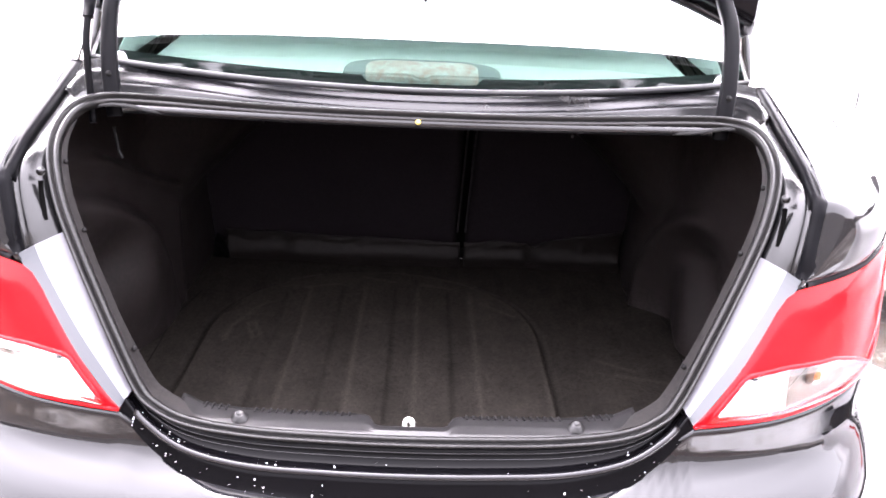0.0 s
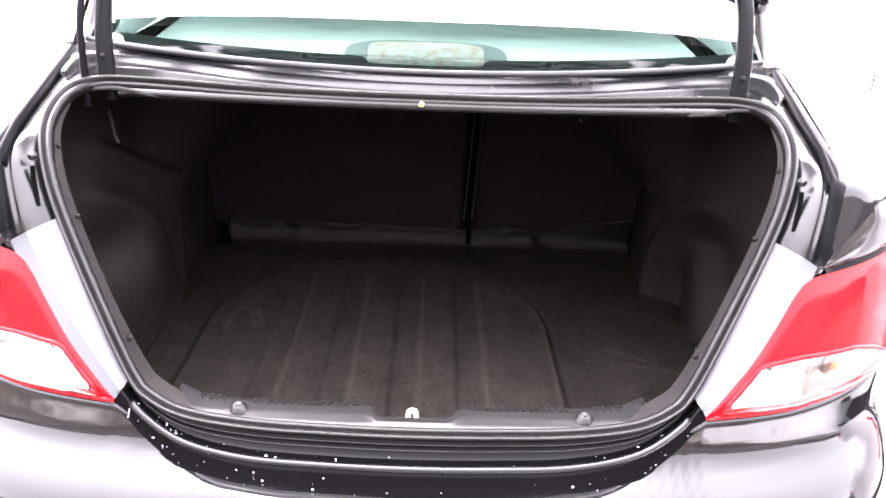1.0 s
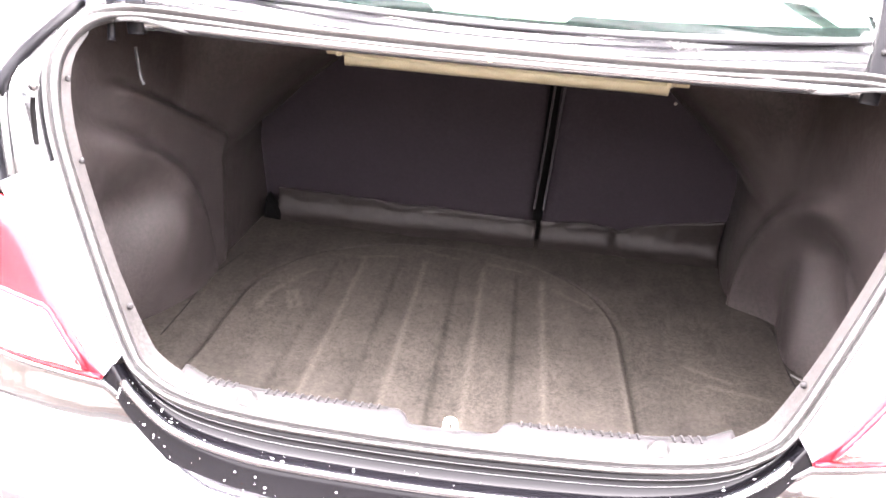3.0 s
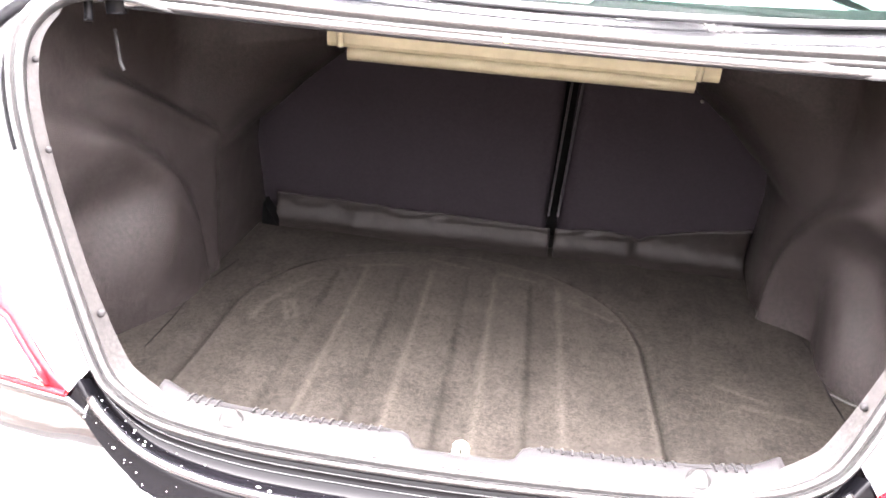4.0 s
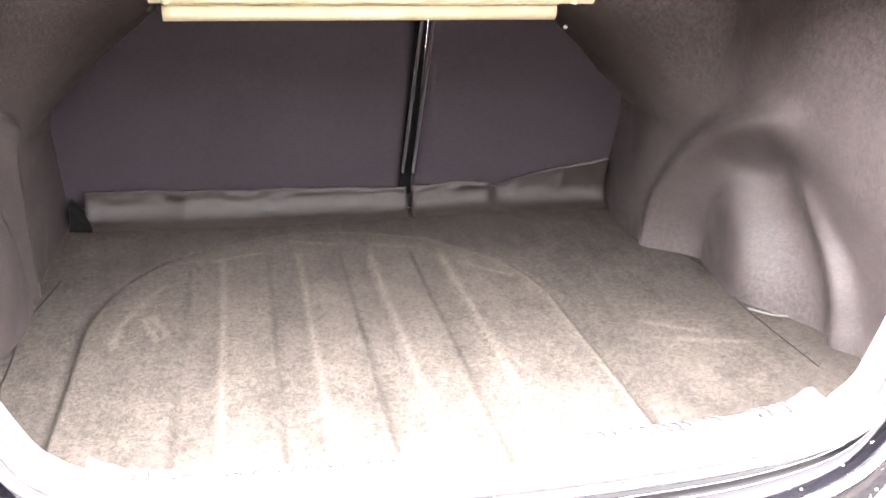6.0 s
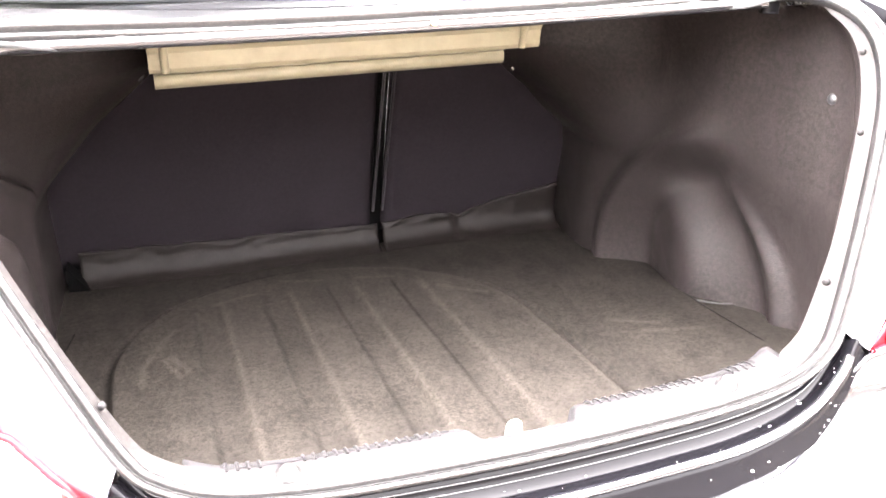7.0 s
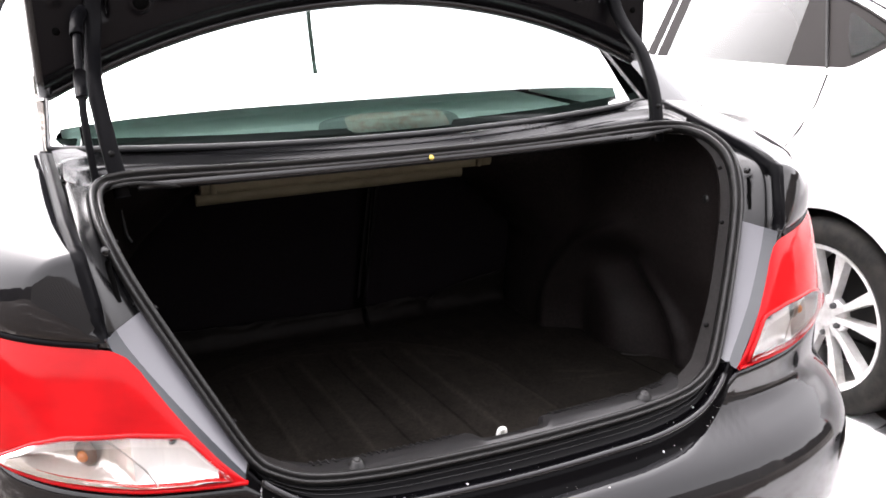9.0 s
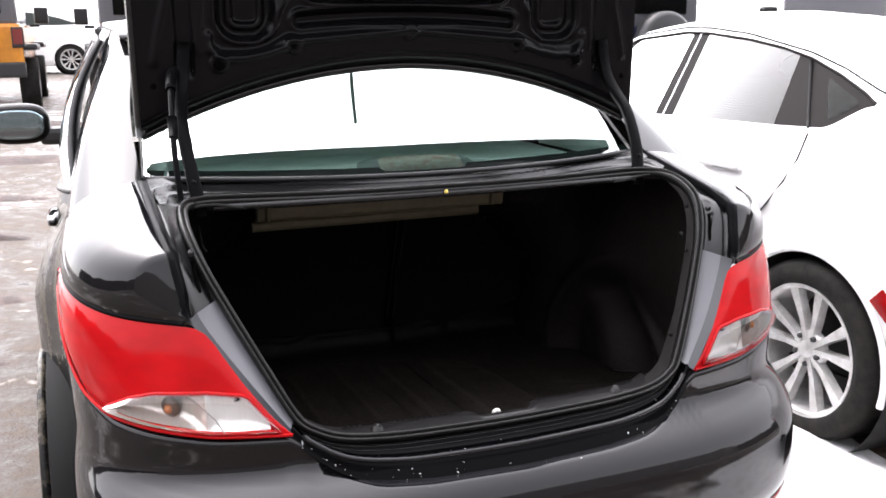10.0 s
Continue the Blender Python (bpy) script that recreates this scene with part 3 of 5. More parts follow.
# road wheels
def road_wheel(parent, c, side, r_tyre, r_rim, w, spokes, mat=ALLOY, name="wheel"):
    ax = Vector((side, 0, 0))
    ty = lathe([(r_rim, -w / 2), (r_rim + 0.02, -w / 2 - 0.004), (r_tyre - 0.025, -w / 2 - 0.006), (r_tyre - 0.004, -w / 2 + 0.02), (r_tyre, 0.0),
                (r_tyre - 0.004, w / 2 - 0.02), (r_tyre - 0.02, w / 2 + 0.004), (r_rim + 0.03, w / 2 + 0.008), (r_rim + 0.006, w / 2 + 0.002), (r_rim, w / 2 - 0.012)], c, ax, 56)
    whl = part(name, ty, TYRE, parent, "black tyre caked with slush")
    part("rim", lathe([(r_rim + 0.004, w / 2 + 0.002), (r_rim - 0.008, w / 2 + 0.003), (r_rim - 0.016, w / 2 - 0.012), (r_rim - 0.03, 0.0), (r_rim - 0.03, -w / 2)], c, ax, 56), mat, whl)
    part("brake_drum", lathe([(0.0, -0.02), (r_rim * 0.55, -0.03), (r_rim * 0.55, -0.08), (r_rim - 0.031, -0.082)], c, ax, 40), DARK, whl)
    hub = w / 2 - 0.03
    for k in range(spokes):
        a = 2 * math.pi * (k // 2 if spokes == 10 else k) / (5 if spokes == 10 else spokes) + 0.3 + (0.27 * (1 if k % 2 else -1) if spokes == 10 else 0)
        d = Vector((0, math.cos(a), math.sin(a)))
        s = Vector((0, -math.sin(a), math.cos(a)))
        path = [Vector(c) + ax * (hub + 0.004) + d * 0.03, Vector(c) + ax * (hub + 0.006) + d * (r_rim * 0.45), Vector(c) + ax * (w / 2 - 0.006) + d * (r_rim - 0.012)]
        vs, fs = [], []
        for q, (half, th) in zip(path, ((0.012, 0.034), (0.013, 0.034), (0.025, 0.030))):
            vs += [q - s * half - ax * th, q - s * half * 0.8, q + s * half * 0.8, q + s * half - ax * th]
        for i in range(2):
            for j in range(3):
                fs.append((i * 4 + j, (i + 1) * 4 + j, (i + 1) * 4 + j + 1, i * 4 + j + 1))
        part("spoke", (vs, fs, False), mat, whl)
    cap = part("hub_cap", lathe([(0.0, hub + 0.012), (0.028, hub + 0.010), (0.034, hub + 0.002), (0.07, hub - 0.002), (0.075, hub - 0.03)], c, ax, 32), mat, whl)
    for k in range(5):
        a = 2 * math.pi * k / 5 + 0.9
        q = Vector(c) + Vector((0, math.cos(a), math.sin(a))) * 0.055
        part("wheel_nut", lathe([(0.0, hub + 0.012), (0.009, hub + 0.012), (0.011, hub - 0.004)], q, ax, 10), PLASTIC, cap)
    return whl


for side in (-1, 1):
    for y in (REAR_AXLE, FRONT_AXLE):
        road_wheel(sedan, (side * 0.832, y, AXLE_Z - 0.003), side, 0.302, 0.19, 0.160, 7)

# ---- boot opening ----
RIM = [(0.0, -0.082, 0.655), (0.13, -0.080, 0.656), (0.25, -0.074, 0.658), (0.35, -0.062, 0.666), (0.408, -0.046, 0.685), (0.440, -0.028, 0.712), (0.487, 0.008, 0.80),
       (0.545, 0.060, 0.915), (0.578, 0.100, 0.985), (0.598, 0.150, 1.040), (0.602, 0.21, 1.070), (0.594, 0.275, 1.083), (0.565, 0.315, 1.086),
       (0.50, 0.322, 1.086), (0.3, 0.302, 1.083), (0.15, 0.294, 1.082)]
OUTER = [(0.0, -0.155, 0.590), (0.13, -0.153, 0.592), (0.25, -0.146, 0.597), (0.345, -0.122, 0.612), (0.41, -0.096, 0.648), (0.4575, -0.069, 0.692), (0.536, -0.034, 0.792),
         (0.612, 0.018, 0.897), (0.626, 0.030, 0.955), (0.642, 0.068, 1.038), (0.650, 0.16, 1.062), (0.658, 0.30, 1.088), (0.664, 0.46, 1.116),
         (0.56, 0.515, 1.108), (0.32, 0.430, 1.101), (0.15, 0.395, 1.098)]
END_RIM, END_OUT = (0.0, 0.292, 1.082), (0.0, 0.385, 1.097)


def loop(half, end):
    right = list(half) + [end]
    left = [(-x, y, z) for x, y, z in half[1:]][::-1]
    return right + left


rim_loop, out_loop = loop(RIM, END_RIM), loop(OUTER, END_OUT)
N = len(rim_loop) * 8
rim_pts, out_pts = spline(rim_loop, N, True), spline(out_loop, N, True)
mid_c = Vector((0, 0.12, 0.9))


def outward(i):
    """Across the strip, away from the opening's middle."""
    t = (rim_pts[(i + 1) % N] - rim_pts[i - 1]).normalized()
    face = Vector((0, -0.83, 0.55))
    return t.cross(face).normalized() if t.cross(face).dot(rim_pts[i] - mid_c) > 0 else -t.cross(face).normalized()


# rubber seal: a bulb on a gripping flange
seal_profile = [(-0.010, -0.009), (-0.0105, 0.002), (-0.0085, 0.007), (-0.005, 0.0085), (-0.002, 0.006), (-0.001, 0.0005), (0.0005, 0.0005), (0.002, 0.008), (0.0045, 0.0125), (0.0075, 0.011), (0.0092, 0.005), (0.0085, -0.009)]
part("weatherstrip", sweep(rim_pts, seal_profile, lambda i: Vector((0, -0.75, 0.66)), True), RUBBER, sedan, "black rubber boot seal, scuffed and dusty")


def band(i0, i1, rows, offs):
    """A strip of metal from the seal to the outer edge, i0 to i1 in loop order, with stepped rows."""
    n = (i1 - i0) % N + 1
    vs = []
    for k in range(n):
        i = (i0 + k) % N
        a, b = rim_pts[i], out_pts[i]
        for t, d in zip(rows, offs):
            vs.append(a.lerp(b, t) + Vector((0, -0.6, 0.8)) * d)
    m = len(rows)
    fs = [(k * m + j, (k + 1) * m + j, (k + 1) * m + j + 1, k * m + j + 1) for k in range(n - 1) for j in range(m - 1)]
    return vs, fs


def idx(k):
    return int(round(k * 8)) % N


L = len(rim_loop)
# lower rear panel below the seal: two steps with a bright crease
rows = [-0.02, 0.10, 0.16, 0.30, 0.42, 0.50, 0.56, 0.62, 0.70, 0.86, 1.0]
offs = [-0.012, -0.010, -0.014, -0.016, -0.012, -0.004, 0.003, 0.004, 0.000, -0.006, -0.010]
part("rear_panel", band(idx(L - 5), idx(5), rows, offs), PLATE, sedan, "black rear panel below the seal, chipped and gritty")
crease = band(idx(L - 4.6), idx(4.6), [0.56], [0.0035])[0]
part("panel_crease", sweep(crease, circle(0.0060, 10)), BLACK, sedan, "glossy rolled edge of the rear panel")
for t, d, r in ((0.13, -0.0125, 0.0016), (0.22, -0.0145, 0.0012)):
    part("panel_crease", sweep(band(idx(L - 4.4), idx(4.4), [t], [d])[0], circle(r, 8)), BLACK_CLEAN, sedan, "thin pressed line under the seal")
# brackets between seal and lamps: two flat facets, sheen and shade in their greys
for side in (-1, 1):
    def facet(u, v, side=side):
        i = idx(5.05) + (idx(7.25) - idx(5.05)) * u
        i0 = int(i)
        f = i - i0
        a, b = rim_pts[i0].lerp(rim_pts[i0 + 1], f), out_pts[i0].lerp(out_pts[i0 + 1], f)
        w = 0.011 + 0.010 * u
        d = (b - a)
        crease = b - d.normalized() * min(w, d.length * 0.5) + Vector((0, 0.010, 0.0))
        start = a + d * 0.08 + Vector((0, 0.010, 0))
        P = start.lerp(crease, v / 0.7) if v < 0.7 else crease.lerp(b, (v - 0.7) / 0.3)
        return Vector((side * P.x, P.y, P.z))
    lb = part("lamp_bracket", mesh_from(*grid(lambda u, v: facet(u, 0.7 * v), 24, 8), False), BRACKET, sedan, "body panel beside the tail lamp, sky sheen painted in as grey")
    part("lamp_edge_facet", mesh_from(*grid(lambda u, v: facet(u, 0.7 + 0.3 * v), 24, 4), False), FACET_SHADE, lb, "panel facet along the lamp, its shade painted in as dark grey")
JAMB = paint("black_paint_side_jamb", (0.006, 0.006, 0.0065), (0.05, 0.045, 0.045), 0.62, 0.95, 0.26, 0.05)
# gutter along the sides and under the rear glass
g_rows = [-0.02, 0.06, 0.13, 0.20, 0.28, 0.40, 0.46, 0.52, 0.66, 0.72, 0.80, 0.88, 1.0]
g_offs = [-0.006, -0.012, -0.018, -0.030, -0.033, -0.033, -0.018, -0.012, -0.014, -0.003, -0.010, -0.004, 0.002]
part("gutter", band(idx(11.4), idx(L - 11.4), g_rows, g_offs), BLACK_CLEAN, sedan, "pressed gutter under the rear glass")
s_rows = [-0.02, 0.07, 0.12, 0.17, 0.22, 0.30, 0.50, 0.70, 0.78, 0.84, 0.90, 1.0]
s_offs = [-0.006, -0.012, -0.016, -0.014, -0.011, -0.012, -0.015, -0.013, -0.016, -0.022, -0.012, 0.002]
for i0, i1 in ((idx(7.2), idx(11.4)), (idx(L - 11.4), idx(L - 7.2))):
    part("gutter_side", band(i0, i1, s_rows, s_offs), JAMB, sedan, "glossy black jamb between the boot seal and the quarter panel")
# inner flange of the opening
def inner(u, v):
    i = int(u * N) % N
    a = rim_pts[i]
    o = outward(i)
    low = sstep(0.674, 0.659, a.z)
    head = sstep(0.20, 0.25, a.y) * sstep(0.615, 0.58, abs(a.x))
    w = (1 - low) * (1 - head)
    foot = sstep(0.82, 0.69, a.z)
    return a + Vector((0, 0.036 + 0.010 * foot, -0.005)) * (v * w) - o * ((0.009 + 0.001 * foot) * v * w) + Vector((0, 0.004, 0)) * (1 - w) * v - Vector((0, 0, 0.004))
FLANGE = material("scuffed_flange_paint", (0.012, 0.0114, 0.0114), 0.5, spec=0.16)
link(FLANGE, ramp(FLANGE, noise_fac(FLANGE, 180.0, 6.0, 0.75), [(0.38, (0.008, 0.0072, 0.0072)), (0.75, (0.027, 0.0248, 0.0235))]), bsdf(FLANGE).inputs["Base Color"])
part("opening_flange", grid(inner, N, 5, True), FLANGE, sedan, "painted inner flange of the boot opening")
for side in (-1, 1):
    for k, s in ((5.5, 0.004), (7.1, 0.0035), (8.6, 0.0035)):
        i = idx(k)
        c = rim_pts[i] - outward(i) * 0.010 + Vector((0, 0.028, -0.003))
        c.x *= side
        part("flange_plug", lathe([(0.0, 0.003), (s * 0.6, 0.0035), (s, 0.001), (s * 1.3, -0.001)], c, (-side * 0.7, -0.7, 0.2), 14), GRIP, sedan)
    c = Vector((side * 0.601, 0.101, 1.024))
    part("bolt", lathe([(0.0, 0.004), (0.0045, 0.004), (0.0052, 0.0), (0.0075, -0.001)], c, (-side * 0.4, -0.8, 0.3), 12), BLACK_CLEAN, sedan)
    slot = [Vector((side * x, y, z)) for x, y, z in ((0.601, 0.096, 1.010), (0.600, 0.091, 0.996), (0.597, 0.085, 0.978), (0.593, 0.076, 0.950))]
    part("drain_slot", sweep(slot, circle(0.0042, 8, 0.0028), (0, -1, 0)), HOLE, sedan)

STRUT_STEEL = material("darkened_steel", (0.006, 0.006, 0.006), 0.5, 0.0, spec=0.12)
# hinge arms, torsion links
for side in (-1, 1):
    path = spline([(side * 0.554, 0.333, 1.052), (side * 0.556, 0.336, 1.075), (side * 0.566, 0.365, 1.15), (side * 0.572, 0.425, 1.235), (side * 0.566, 0.480, 1.285), (side * 0.556, 0.515, 1.34), (side * 0.548, 0.525, 1.42)], 26)
    arm = part("hinge_arm", sweep(path, [(-0.014, -0.007), (-0.014, 0.005), (-0.011, 0.008), (0.011, 0.008), (0.014, 0.005), (0.014, -0.007)], (0, -1, 0.35)), HINGE, sedan, "black steel gooseneck hinge arm")
    for c in (path[4], path[7]):
        part("hinge_rivet", lathe([(0.0, 0.013), (0.005, 0.012), (0.006, 0.006)], c, (0, -1, 0.3), 10), STRUT_STEEL, arm)
link_path = spline([(-0.590, 0.318, 1.04), (-0.592, 0.325, 1.06), (-0.598, 0.350, 1.18), (-0.594, 0.400, 1.27), (-0.590, 0.44, 1.315), (-0.584, 0.48, 1.345), (-0.570, 0.53, 1.36)], 26)
strut = part("lid_strut", sweep(link_path, circle(0.0065, 10)), HINGE, sedan, "black lid strut with wiring sleeve")
part("strut_collar", sweep(link_path[10:13], circle(0.0105, 12)), HINGE, strut)
part("strut_end", sweep(link_path[17:25], circle(0.0115, 12)), HINGE, strut)
for side in (-1,):
    cord = spline([(side * 0.560, 0.335, 1.03), (side * 0.556, 0.335, 0.99), (side * 0.553, 0.332, 0.980), (side * 0.548, 0.33, 0.972)], 10)
    part("torsion_rod_end", sweep(cord, circle(0.003, 8)), STRUT_STEEL, sedan, "bent steel torsion rod end")

# ---- open lid ----
LID_O, LID_W, LID_N = Vector((0, 0.575, 1.204)), Vector((0, -0.035, 0.999)), Vector((0, -0.999, -0.035))


def lid_at(x, w, d=0.0):
    return LID_O + Vector((x, 0, 0)) + LID_W * w + LID_N * d


def lid_low(x):
    t = min(1.0, abs(x) / 0.652)
    return 0.147 * (1 - t ** 2.1) + 0.010 * (1 - t)


def box_sd(x, w, cx, cw, hx, hw, r):
    dx, dw = abs(x - cx) - hx + r, abs(w - cw) - hw + r
    return math.hypot(max(dx, 0), max(dw, 0)) + min(max(dx, dw), 0) - r


LID_RIDGES = (((0.490, 0.232), (0.488, 0.200), (0.464, 0.181), (0.412, 0.180), (0.358, 0.190), (0.312, 0.205)), ((0.302, 0.219), (0.234, 0.223), (0.120, 0.233), (0.034, 0.240), (0.0, 0.245)),
              ((0.362, 0.233), (0.312, 0.313), (0.30, 0.42)), ((0.617, 0.174), (0.599, 0.249), (0.582, 0.311), (0.58, 0.56)), ((0.515, 0.20), (0.505, 0.32), (0.50, 0.56)))
LID_POCKETS = ((0.403, 0.36, 0.064, 0.135, 0.05), (0.0, 0.385, 0.262, 0.070, 0.025))


def lid_relief(x, w):
    """Depth of the pressed inner panel: proud ribs, sunk pockets."""
    d = 0.030
    e = w - lid_low(x)
    d -= 0.030 * sstep(0.026, 0.004, e)
    d += 0.007 * sstep(0.028, 0.040, e)
    ax = abs(x)
    for line in LID_RIDGES:
        d += (0.010 if line[0][0] < 0.5 else 0.006) * math.exp(-(off_line(ax, w, line) / 0.0085) ** 2)
    d -= 0.010 * sstep(0.008, 0.024, w - lerp([(0.0, 0.245), (0.12, 0.233), (0.30, 0.219), (0.36, 0.190), (0.41, 0.180), (0.464, 0.181), (0.50, 0.205)], ax)) * sstep(0.505, 0.47, ax)
    s = box_sd(x, w - 0.014 * (1 - (x / 0.285) ** 2), 0.0, 0.266, 0.287, 0.013, 0.013)
    d -= 0.016 * sstep(0.006, -0.008, s) - 0.007 * math.exp(-((s - 0.010) / 0.006) ** 2)
    for cx, cw, hx, hw, r in LID_POCKETS:
        s = box_sd(ax if cx else x, w, cx, cw, hx, hw, r)
        d -= 0.018 * sstep(0.008, -0.010, s)
        d += 0.007 * math.exp(-((s - 0.010) / 0.007) ** 2)
        d += 0.010 * sstep(-0.016, -0.024, s) - 0.012 * sstep(-0.030, -0.040, s)
    for cx, cw in ((0.0, 0.240), (0.294, 0.209), (0.470, 0.168)):
        d += 0.006 * sstep(0.026, 0.016, math.hypot(ax - cx, w - cw))
    d -= 0.012 * sstep(0.022, 0.014, abs(ax - 0.546)) * sstep(0.13, 0.16, w)
    return d


def lid_inner(u, v):
    x = -0.652 + 1.304 * u
    lo = lid_low(x)
    w = lo + (0.60 - lo) * v
    return lid_at(x, w, lid_relief(x, w))


def lid_outer(u, v):
    x = -0.655 + 1.31 * u
    lo = lid_low(x * 0.995) - 0.002
    w = lo + (0.62 - lo) * v
    return lid_at(x, w, -0.012 - 0.03 * (1 - (x / 0.66) ** 2) * sstep(0.0, 0.2, v))


lid = part("boot_lid", grid(lid_outer, 60, 24), BLACK, sedan, "black boot lid standing open")
part("lid_inner_panel", grid(lid_inner, 300, 150), LIDBLACK, lid, "pressed black inner panel of the lid with ribs and pockets")
edge = [lid_at(x, lid_low(x) - 0.001, -0.004) for x in np.linspace(-0.652, 0.652, 70)]
part("lid_edge", sweep(edge, circle(0.010, 8), LID_N), BLACK_CLEAN, lid)
for side in (-1, 1):
    side_edge = [lid_at(side * 0.653, w, 0.004) for w in np.linspace(0.0, 0.6, 20)]
    part("lid_side_edge", sweep(side_edge, circle(0.013, 8), LID_N), BLACK_CLEAN, lid)
    for x, w, r in ((0.470, 0.168, 0.0105), (0.294, 0.209, 0.006), (0.62, 0.12, 0.005)):
        part("lid_hole", lathe([(0.0, 0.003), (r, 0.003), (r * 1.35, 0.001), (r * 1.5, -0.004)], lid_at(side * x, w, lid_relief(side * x, w)), LID_N, 16), HOLE, lid)
part("lid_tail", slab((1.24, 0.05, 0.28), lid_at(0, 0.60, 0.13), 0.02, pose(0, 0, 0, 86)), BLACK, lid)
part("lid_tag", slab((0.006, 0.004, 0.05), lid_at(-0.535, 0.36, 0.045), 0.001), RED, lid, "red tag")

# ---- rear glass and the shelf behind it ----
def glass_low(x):
    t = abs(x) / 0.66
    return Vector((x, 0.396 + 0.137 * t ** 2, 1.104 + 0.009 * t ** 2))


def rear_glass(u, v):
    t = 2 * u - 1
    a = glass_low(0.660 * t)
    b = Vector((0.626 * t, 0.985 + 0.02 * t * t, 1.425 - 0.012 * t * t))
    P = a.lerp(b, v)
    return P + Vector((0, -0.35, 0.94)) * (0.006 * math.sin(math.pi * v))


rg = part("rear_window", grid(rear_glass, 40, 20), GLASS, sedan, "tinted rear window mirroring the white sky")
rg.visible_shadow = False
seal_line = [rear_glass(u, 0.0) for u in np.linspace(0, 1, 50)]
part("glass_seal", sweep(seal_line, circle(0.006, 8)), PLASTIC, rg, "black rubber glass moulding")
for u in (0.0, 1.0):
    side_seal = [rear_glass(u, v) for v in np.linspace(0, 1, 16)]
    part("glass_seal", sweep(side_seal, circle(0.0045, 8)), PLASTIC, rg)
# painted border of the glass
def frit(u, v):
    P = rear_glass(u, (0.062 - 0.026 * sstep(0.18, 0.155, abs(2 * u - 1))) * v + 0.003)
    return P + Vector((0, 0.003, -0.006))
part("black_border", grid(frit, 120, 3), DARK, rg)

SHELF = material("parcel_shelf_felt", (0.78, 0.79, 0.78), 0.9)
link(SHELF, ramp(SHELF, noise_fac(SHELF, 30.0, 6.0), [(0.3, (0.68, 0.69, 0.68)), (0.7, (0.80, 0.81, 0.80))]), bsdf(SHELF).inputs["Base Color"])
def shelf(u, v):
    t = 2 * u - 1
    return Vector((0.575 * t, 0.44 + 0.09 * t * t + (1.15 - 0.44) * v, 1.085 + 0.01 * v))
solid(part("parcel_shelf", grid(shelf, 12, 8), SHELF, sedan, "grey felt parcel shelf"), 0.02)
# high brake light: rounded housing and lens close under the glass
HOUSE = material("brake_light_housing", (0.26, 0.27, 0.27), 0.6)
HAZE = material("crazed_brake_lens", (0.7, 0.6, 0.58), 0.35)
link(HAZE, ramp(HAZE, noise_fac(HAZE, 60.0, 6.0, 0.75), [(0.36, (0.62, 0.36, 0.32)), (0.50, (0.66, 0.52, 0.48)), (0.66, (0.74, 0.74, 0.72))]), bsdf(HAZE).inputs["Base Color"])
bump(HAZE, noise_fac(HAZE, 90.0, 4.0, 0.7), 0.5, 0.004)


def under_glass(half, v0, v1, depth, e, swell):
    """A rounded patch lying under the rear glass, swelling towards it."""
    def at(u, v):
        a, r = 2 * math.pi * u, v
        pw = lambda q: abs(q) ** e * (1 if q >= 0 else -1)
        x, w = half * r * pw(math.cos(a)), 0.5 + 0.5 * r * pw(math.sin(a))
        P = rear_glass(0.5 + x / (2 * 0.655), v0 + (v1 - v0) * w)
        return P + Vector((0, 0.47, -0.88)) * (depth - swell * (1 - r ** 3))
    return grid(at, 48, 8, True)


hb = part("high_brake_light", under_glass(0.156, 0.034, 0.190, 0.040, 0.55, 0.022), HOUSE, sedan, "grey high-level brake light housing under the rear glass")
part("brake_light_lens", under_glass(0.109, 0.038, 0.142, 0.014, 0.42, 0.008), HAZE, hb, "hazy speckled brake light lens")
antenna = part("roof_antenna", sweep([(0.0, 1.12, 1.475), (0.0, 0.975, 1.573), (-0.002, 0.81, 1.685)], circle(0.0065, 8), (1, 0, 0)), PLASTIC, sedan, "short black roof antenna")
part("antenna_base", lathe([(0.0, 0.03), (0.018, 0.025), (0.03, 0.0), (0.03, -0.01)], (0.0, 1.13, 1.468), (0, -0.2, 1), 16), PLASTIC, antenna)
for side in (-1, 1):
    part("pillar_trim", grid(lambda u, v, s=side: Vector((s * (0.632 - 0.03 * v), 0.50 + 0.55 * u + 0.02 * v, 1.085 + (0.035 + 0.29 * u) * v)), 8, 6), SHELF, sedan, "pale felt trim inside the rear pillar")
# rear seat heads seen through the glass
for x in (-0.36, 0.36):
    part("headrest", slab((0.24, 0.09, 0.16), (x, 1.26, 1.14), 0.04), SEATFELT, sedan, "dark cloth headrest")

# ---- boot interior ----
FLOOR0, SLOPE = 0.4965, -0.0734


def floor_z(y):
    return FLOOR0 + SLOPE * y


def cover_sd(x, y):
    """Distance inside (negative) the raised spare-wheel cover: straight sides, elliptic end."""
    dx = abs(x + 0.095) - 0.398
    if y < 0.60:
        return dx
    e = math.hypot((x + 0.095) / 0.398, (y - 0.60) / 0.418)
    return (e - 1) * 0.39


CHANNELS = (-0.308, -0.166, -0.026, 0.112)


